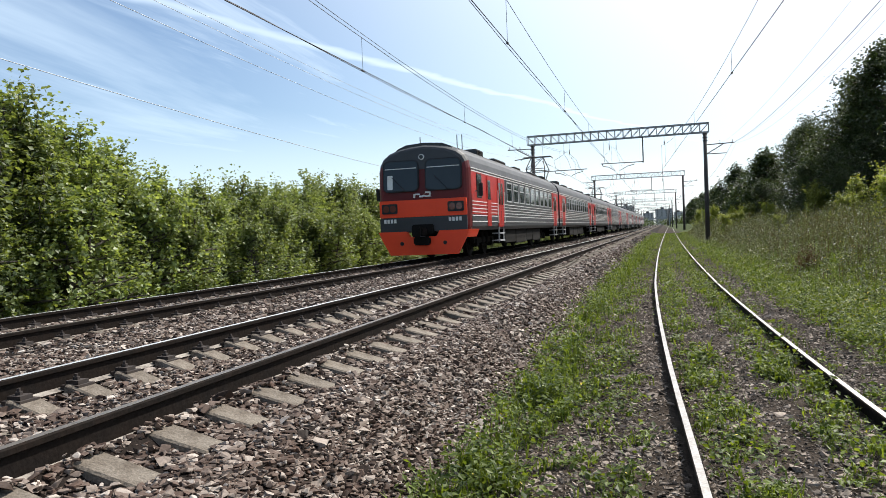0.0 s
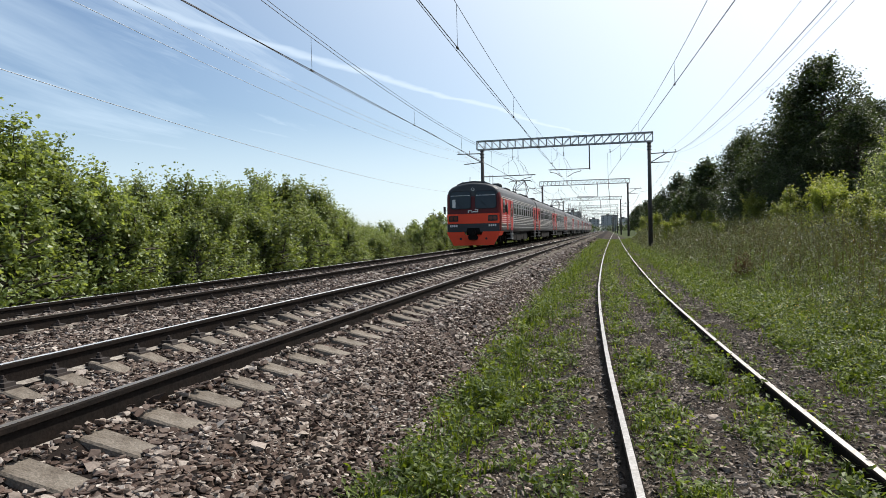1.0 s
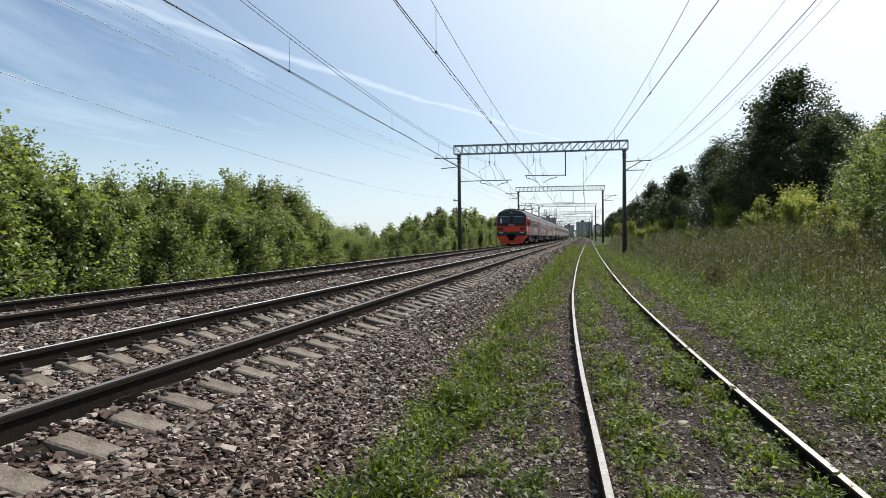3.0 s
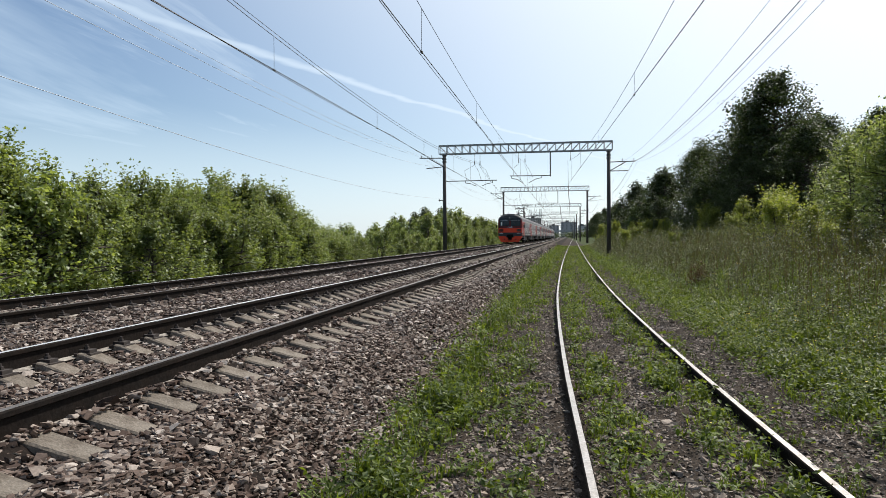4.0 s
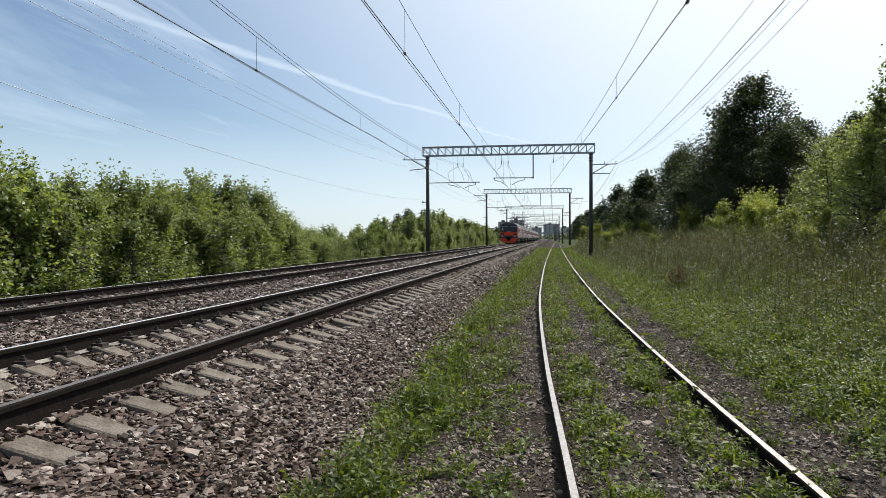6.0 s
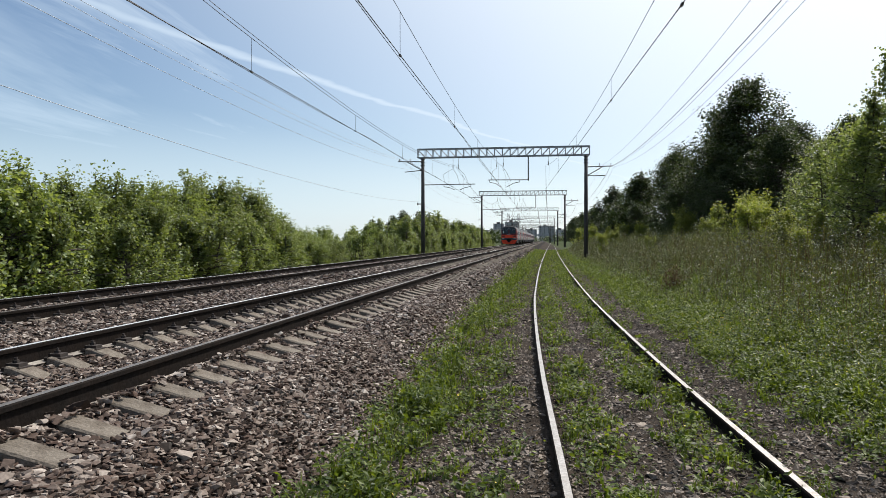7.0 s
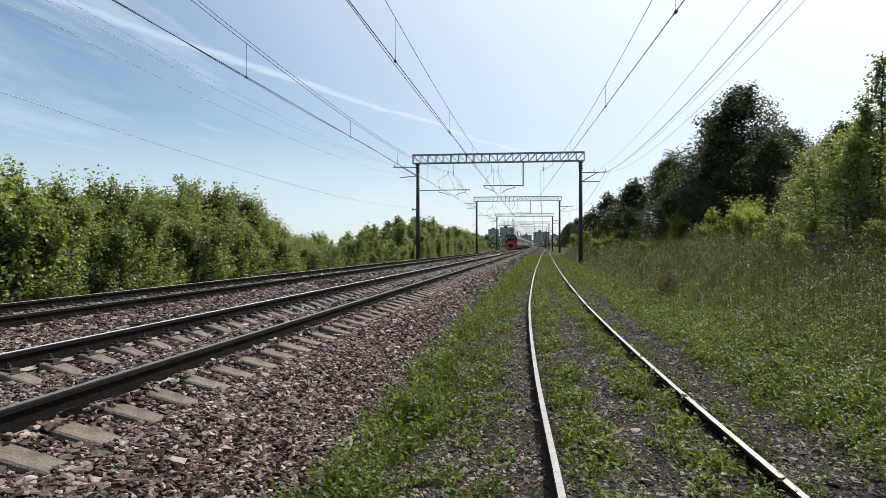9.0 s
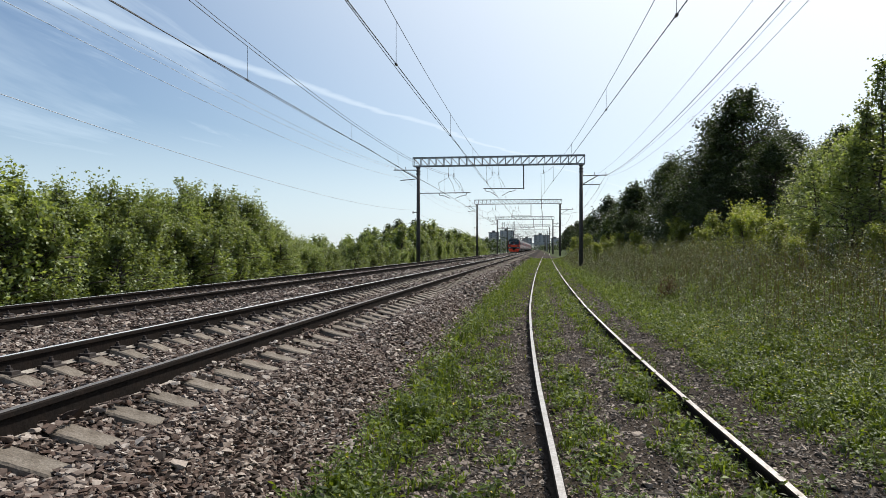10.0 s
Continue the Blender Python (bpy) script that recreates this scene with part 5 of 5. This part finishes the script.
def grass():
    vs, fs, base = [], [], 0
    for n, x0, x1, y0, y1, h, w, rep in ((6000, -1.9, 6.0, -6.0, 3.6, 0.09, 0.007, 7), (9000, -1.9, 5.5, 3.6, 9.0, 0.085, 0.006, 9), (11000, -1.9, 7.5, 8.0, 20.0, 0.11, 0.008, 7), (14000, -1.9, 9.0, 18.0, 48.0, 0.13, 0.010, 7), (13000, -1.9, 9.0, 45.0, 130.0, 0.17, 0.020, 6)):
        x, y = scatter(n, x0, x1, y0, y1)
        x, y = np.repeat(x, rep), np.repeat(y, rep)
        spread = 0.035 + 0.0035 * y
        x, y = x + GR.normal(0, 1, len(x)) * spread, y + GR.normal(0, 1, len(y)) * spread
        ok = x < np.interp(y, SID_Y, SID_X) + 9.0
        x, y = x[ok], y[ok]
        clump = np.clip(0.75 + 1.1 * waves(x, y, 0.16, 4.4) + 0.6 * waves(x, y, 0.6, 9.1), 0.3, 2.4)
        hh = h * GR.uniform(0.4, 1.5, len(x)) * clump * (1 + 0.7 * smooth(2.4, 3.6, x) * smooth(60, 20, y))
        hh = hh * (1 + 1.0 * smooth(-0.75, -1.3, x))
        beside = np.abs(x - np.interp(y, SID_Y, SID_X))
        hh = np.where(beside < 1.6, np.minimum(hh, 0.17), hh)
        v, f = blades(x, y, hh, np.full(len(x), w), 0.85)
        vs.append(v); fs.append(f + base); base += len(v)
    tagged(raw("grass", np.concatenate(vs), np.concatenate(fs), L_GRASS, kind="stuff"), "patchy bright green grass between and beside the rails", "grass")


def herbs():
    """Low broad-leaved weeds in rosettes, and taller leafy stalks at the ballast's foot."""
    cs, sizes = [], []
    for n, x0, x1, y0, y1, hi, per, sz in ((3000, -1.9, 6.0, -6.0, 3.6, 0.12, 12, 0.055), (5200, -1.9, 5.5, 3.6, 10.0, 0.12, 15, 0.055), (5200, -1.9, 6.5, 9.0, 26.0, 0.15, 13, 0.07), (2500, -1.9, 8.0, 25.0, 70.0, 0.20, 10, 0.09), (4500, 2.2, 6.5, 5.0, 17.0, 0.28, 16, 0.048)):
        x, y = scatter(n, x0, x1, y0, y1)
        tall = hi * (0.5 + GR.uniform(0, 1, len(x)) + 1.5 * smooth(-0.8, -1.3, x))
        x2, y2, t2 = np.repeat(x, per), np.repeat(y, per), np.repeat(tall, per)
        r = 0.05 + 0.003 * y2
        px, py = x2 + GR.normal(0, 1, len(x2)) * r, y2 + GR.normal(0, 1, len(x2)) * r
        cs.append((np.stack([px, py, ground_z(px, py) + t2 * GR.uniform(0.05, 1, len(px))], 1), sz))
    vs, fs, base = [], [], 0
    for c, sz in cs:
        v, f = leaves(GR, c, sz, 0.0, 0.30)
        vs.append(v); fs.append(f + base); base += len(v)
    tagged(raw("low_weeds", np.concatenate(vs), np.concatenate(fs), L_GRASS, kind="stuff"), "low broad-leaved green weeds in the gravel", "weeds")


def tall_weeds():
    """Tall weeds on the bank: thin stalks with narrow leaves and seed heads."""
    n = 17000
    y = 5.0 + 115 * GR.uniform(0, 1, n) ** 1.7
    x = GR.uniform(2.7, 13.0, n)
    wild = 0.5 + 0.5 * waves(x, y, 1.1, 1.5)
    u = x - np.interp(y, SID_Y, SID_X)
    keep = GR.uniform(0, 1, n) < smooth(1.9, 4.4, u) * (0.35 + 0.65 * wild)
    x, y = x[keep], y[keep]
    h = (0.26 + 1.0 * smooth(3.0, 6.6, x)) * GR.uniform(0.55, 1.25, len(x)) * np.clip(1.0 + 0.45 * waves(x, y, 0.7, 8.0), 0.5, 1.4)
    v1, f1 = blades(x, y, h, 0.003 + 0.0002 * y, 0.35)
    tagged(raw("weed_stalks", v1, f1, L_STRAW, kind="stuff"), "thin dry brown weed stalks on the bank", "weeds")
    per = 21
    xr, yr, hr = (np.repeat(q, per) for q in (x, y, h))
    r = 0.07 + 0.0015 * yr
    lvl = GR.uniform(0.05, 1.0, len(xr))
    px, py = xr + GR.normal(0, 1, len(xr)) * r * (1.15 - 0.6 * lvl), yr + GR.normal(0, 1, len(xr)) * r
    c = np.stack([px, py, ground_z(px, py) + hr * lvl], 1)
    v, f = leaves(GR, c, 0.050 + 0.0019 * yr, 0.0, 0.17)
    tagged(raw("tall_weeds", v, f, L_WEED, kind="stuff"), "tall grey-green weeds covering the bank", "weeds")
    for name, mate, share, sz, lab in (("yellow_flowers", M_YELLOW, 0.10, 0.022, "small yellow flower heads among the grass"), ("white_flowers", M_WHITE, 0.16, 0.024, "small white flower heads among the weeds")):
        m = GR.uniform(0, 1, len(x)) < share
        k = 6
        fx, fy, fh = (np.repeat(q[m], k) for q in (x, y, h))
        fx, fy = fx + GR.normal(0, 0.09, len(fx)), fy + GR.normal(0, 0.09, len(fx))
        if name == "yellow_flowers":
            gx, gy = scatter(500, -1.9, 2.4, 4.0, 14.0)
            hx, hy = scatter(900, 2.6, 5.5, 5.0, 15.0)
            gx, gy, gh = np.append(gx[:90], hx[:420]), np.append(gy[:90], hy[:420]), np.append(np.full(len(gx[:90]), 0.16), np.full(len(hx[:420]), 0.34))
            fx, fy, fh = np.append(fx, gx), np.append(fy, gy), np.append(fh, gh)
        c = np.stack([fx, fy, ground_z(fx, fy) + fh * GR.uniform(0.75, 1.0, len(fx))], 1)
        v, f = leaves(GR, c, sz, -0.6, 0.5)
        tagged(raw(name, v, f, mate, kind="stuff"), lab, "flowers")


def dead_clump(x, y):
    """A clump of dead dock: brown stalks with crumpled leaves and seed heads."""
    n = 46
    px, py = x + GR.normal(0, 0.16, n), y + GR.normal(0, 0.16, n)
    h = GR.uniform(0.45, 0.95, n)
    v, f = blades(px, py, h, np.full(n, 0.008), 0.45)
    t = empty("dead_weed_clump")
    tagged(t, "clump of dead rust-brown weed stalks on the green bank", "weed")
    raw("stalk", v, f, L_RUST, t, kind="stuff")
    qx, qy, qh = np.repeat(px, 12), np.repeat(py, 12), np.repeat(h, 12)
    lvl = GR.uniform(0.3, 1.0, len(qx))
    c = np.stack([qx + GR.normal(0, 0.05, len(qx)), qy + GR.normal(0, 0.05, len(qx)), ground_z(qx, qy) + qh * lvl], 1)
    v, f = leaves(GR, c, 0.07, 0.3, 0.22)
    raw("seed_head", v, f, L_RUST, t, kind="stuff")


grass()
herbs()
dead_clump(4.15, 23.8)
tall_weeds()


# ---------------------------------------------------------------- loose stone
def stone_shapes(count, seed, corners=10):
    """Broken stones: hulls of a few points on a flattened ball."""
    rnd = random.Random(seed)
    out = []
    for _ in range(count):
        bm = bmesh.new()
        sx, sy, sz = rnd.uniform(0.9, 1.4), rnd.uniform(0.65, 1.0), rnd.uniform(0.40, 0.62)
        for _ in range(corners):
            p = Vector((rnd.gauss(0, 1), rnd.gauss(0, 1), rnd.gauss(0, 1))).normalized()
            p = Vector([math.copysign(abs(c) ** 0.65, c) for c in p])
            bm.verts.new((p.x * sx * 0.45, p.y * sy * 0.45, p.z * sz * 0.45))
        r = bmesh.ops.convex_hull(bm, input=bm.verts)
        bmesh.ops.delete(bm, geom=list({v for v in r["geom_interior"] if isinstance(v, bmesh.types.BMVert)}), context="VERTS")
        bmesh.ops.triangulate(bm, faces=bm.faces)
        me = bpy.data.meshes.new("stone")
        bm.to_mesh(me)
        bm.free()
        me.materials.append(M_STONE)
        out.append(me)
    return out


SHAPES = stone_shapes(14, 3)
CHIPS = stone_shapes(10, 8, 6)
SR = np.random.default_rng(9)


def on_bed(n, x0, x1, y0, y1):
    x, y = SR.uniform(x0, x1, n), SR.uniform(y0, y1, n)
    keep = np.ones(n, bool)
    for axis, shift in ((NEAR, 0.0), (FAR, 0.2)):
        d = (y - PHASE - shift + STEP / 2) % STEP - STEP / 2
        a = np.abs(x - axis)
        on = (np.abs(d) < 0.125) & (a < 1.37)
        bare = ((a > 1.02) | ((a > 0.34) & (a < 0.64))) if axis == NEAR else (a > 1.22)
        keep &= ~(on & (bare | (a > 0.66) & (a < 0.90)))
        keep &= (np.abs(a - GAUGE / 2) > 0.10) | ((axis == NEAR) & (x - axis > GAUGE / 2 + 0.055))
    keep &= SR.uniform(0, 1, n) < 0.25 + 0.75 * smooth(TOE + 0.32, TOE - 0.15, x)
    return x[keep], y[keep]


def aside(x, y):
    return x + bend(y)


def stones_at(x, y, z, size, name, parent, label, mate=None, shapes=SHAPES):
    """All the stones of one stretch, joined."""
    n = len(x)
    pick = SR.integers(0, len(shapes), n)
    vs, fs, base = [], [], 0
    for k, me in enumerate(shapes):
        m = np.where(pick == k)[0]
        if not len(m):
            continue
        co = np.empty(len(me.vertices) * 3); me.vertices.foreach_get("co", co); co = co.reshape(-1, 3)
        tri = np.empty(len(me.polygons) * 3, np.int32); me.polygons.foreach_get("vertices", tri); tri = tri.reshape(-1, 3)
        turn, tilt, way = SR.uniform(0, 6.283, len(m)), np.abs(SR.normal(0, 0.32, len(m))), SR.uniform(0, 6.283, len(m))
        # a turn about the vertical, then a tilt about a level axis
        w = np.cos(tilt / 2) * np.cos(turn / 2)
        a = np.sin(tilt / 2) * np.cos(way + turn / 2)
        b = np.sin(tilt / 2) * np.sin(way + turn / 2)
        c = np.cos(tilt / 2) * np.sin(turn / 2)
        rot = np.stack([1 - 2 * (b * b + c * c), 2 * (a * b - c * w), 2 * (a * c + b * w), 2 * (a * b + c * w), 1 - 2 * (a * a + c * c), 2 * (b * c - a * w), 2 * (a * c - b * w), 2 * (b * c + a * w), 1 - 2 * (a * a + b * b)], 1).reshape(-1, 3, 3)
        s = size * np.exp(SR.normal(0, 0.28 if size > 0.03 else 0.5, len(m)))
        v = np.einsum("nij,kj->nki", rot, co) * s[:, None, None] + np.stack([x[m], y[m], z[m]], 1)[:, None]
        f = tri[None] + (base + np.arange(len(m)) * len(co))[:, None, None]
        vs.append(v.reshape(-1, 3)); fs.append(f.reshape(-1, 3)); base += len(m) * len(co)
    return raw(name, np.concatenate(vs), np.concatenate(fs), mate or M_STONE, parent, label, "stuff")


def ballast_stones():
    rest = []
    for n, x0, x1, y0, y1, size in ((12000, -10.6, TOE + 0.3, -6.0, 2.4, 0.075), (12000, -2.7, TOE + 0.25, 2.6, 9.0, 0.05), (42000, -6.6, TOE + 0.3, 2.4, 9.0, 0.054), (8000, -10.6, -6.6, 5.0, 9.0, 0.062), (36000, -10.6, TOE + 0.3, 9.0, 20.0, 0.070), (10000, -2.7, TOE + 0.25, 9.0, 20.0, 0.060), (5000, -2.7, TOE + 0.25, 20.0, 50.0, 0.09), (14000, -10.6, TOE + 0.3, 20.0, 50.0, 0.12), (5000, -10.6, TOE + 0.3, 50.0, 120.0, 0.20)):
        x, y = on_bed(n, x0, x1, y0, y1)
        near_rail = (np.abs(x - NEAR - 0.92) < 0.08) & (np.abs((y - PHASE + STEP / 2) % STEP - STEP / 2) < 0.13)
        z = np.where(near_rail, SLEEPER_TOP + 0.008, bed_z(x)) + SR.uniform(-0.012, 0.02, len(x))
        stones_at(aside(x, y), y, z, size, "ballast_stones", ballast, "")
    # the nearest ones singly
    x, y = on_bed(900, -2.9, -1.5, 3.9, 6.4)
    for i in range(min(290, len(x))):
        ob = link("stone", SHAPES[i % len(SHAPES)], ballast)
        k = 0.066 * math.exp(SR.normal(0, 0.25))
        ob.location = (x[i], y[i], float(bed_z(x[i])) + 0.022)
        ob.rotation_euler = SR.uniform(-0.6, 0.6, 3) * np.array([1, 1, 5])
        ob.scale = (k, k, k)


M_CHIP = mat("gravel_chip", (0.215, 0.178, 0.148), 0.8, second=(0.085, 0.064, 0.050), scale=1.5, amount=0.7, fine=60, island=0.8, spec=0.2)


def yard_gravel():
    """Pebbles and chips in the soil of the siding."""
    n = 120000
    y = 3.6 + 24 * SR.uniform(0, 1, n) ** 1.7
    x = SR.uniform(-1.6, 3.4, n)
    sx = np.interp(y, SID_Y, SID_X)
    keep = (np.abs(np.abs(x - sx) - GAUGE / 2) > 0.07) & (x - sx < 1.9) & (SR.uniform(0, 1, n) < (1.0 - 0.6 * lushness(x, y)) * np.clip(0.75 + 0.6 * waves(x, y, 0.5, 6.0), 0.25, 1))
    x, y = x[keep], y[keep]
    ob = stones_at(x, y, ground_z(x, y) + 0.004, 0.029, "gravel", None, "scattered grey chips of stone in the siding's soil", M_CHIP, CHIPS)
    tagged(ob, category="gravel")


ballast_stones()
yard_gravel()


# ---------------------------------------------------------------- what moves
def motions():
    for i, car in enumerate(cars):
        rows = []
        for k in range(21):
            y = train_y(k / 2) + 0.36 + i * pitch_of_cars
            x, x_tail = float(bend(y)), float(bend(y + CAR))
            rows.append((k / 2, pose(FAR + x, y, RAIL_TOP, 0, 0, -math.degrees((x_tail - x) / CAR))))
        walk(car, rows)
    for w in cab_sets + second_sets:
        home = w.location.copy()
        walk(w, [(k / 30, pose(home.x, home.y, home.z, -math.degrees((train_y(k / 30) - train_y(0)) / WHEEL))) for k in range(301)])


motions()
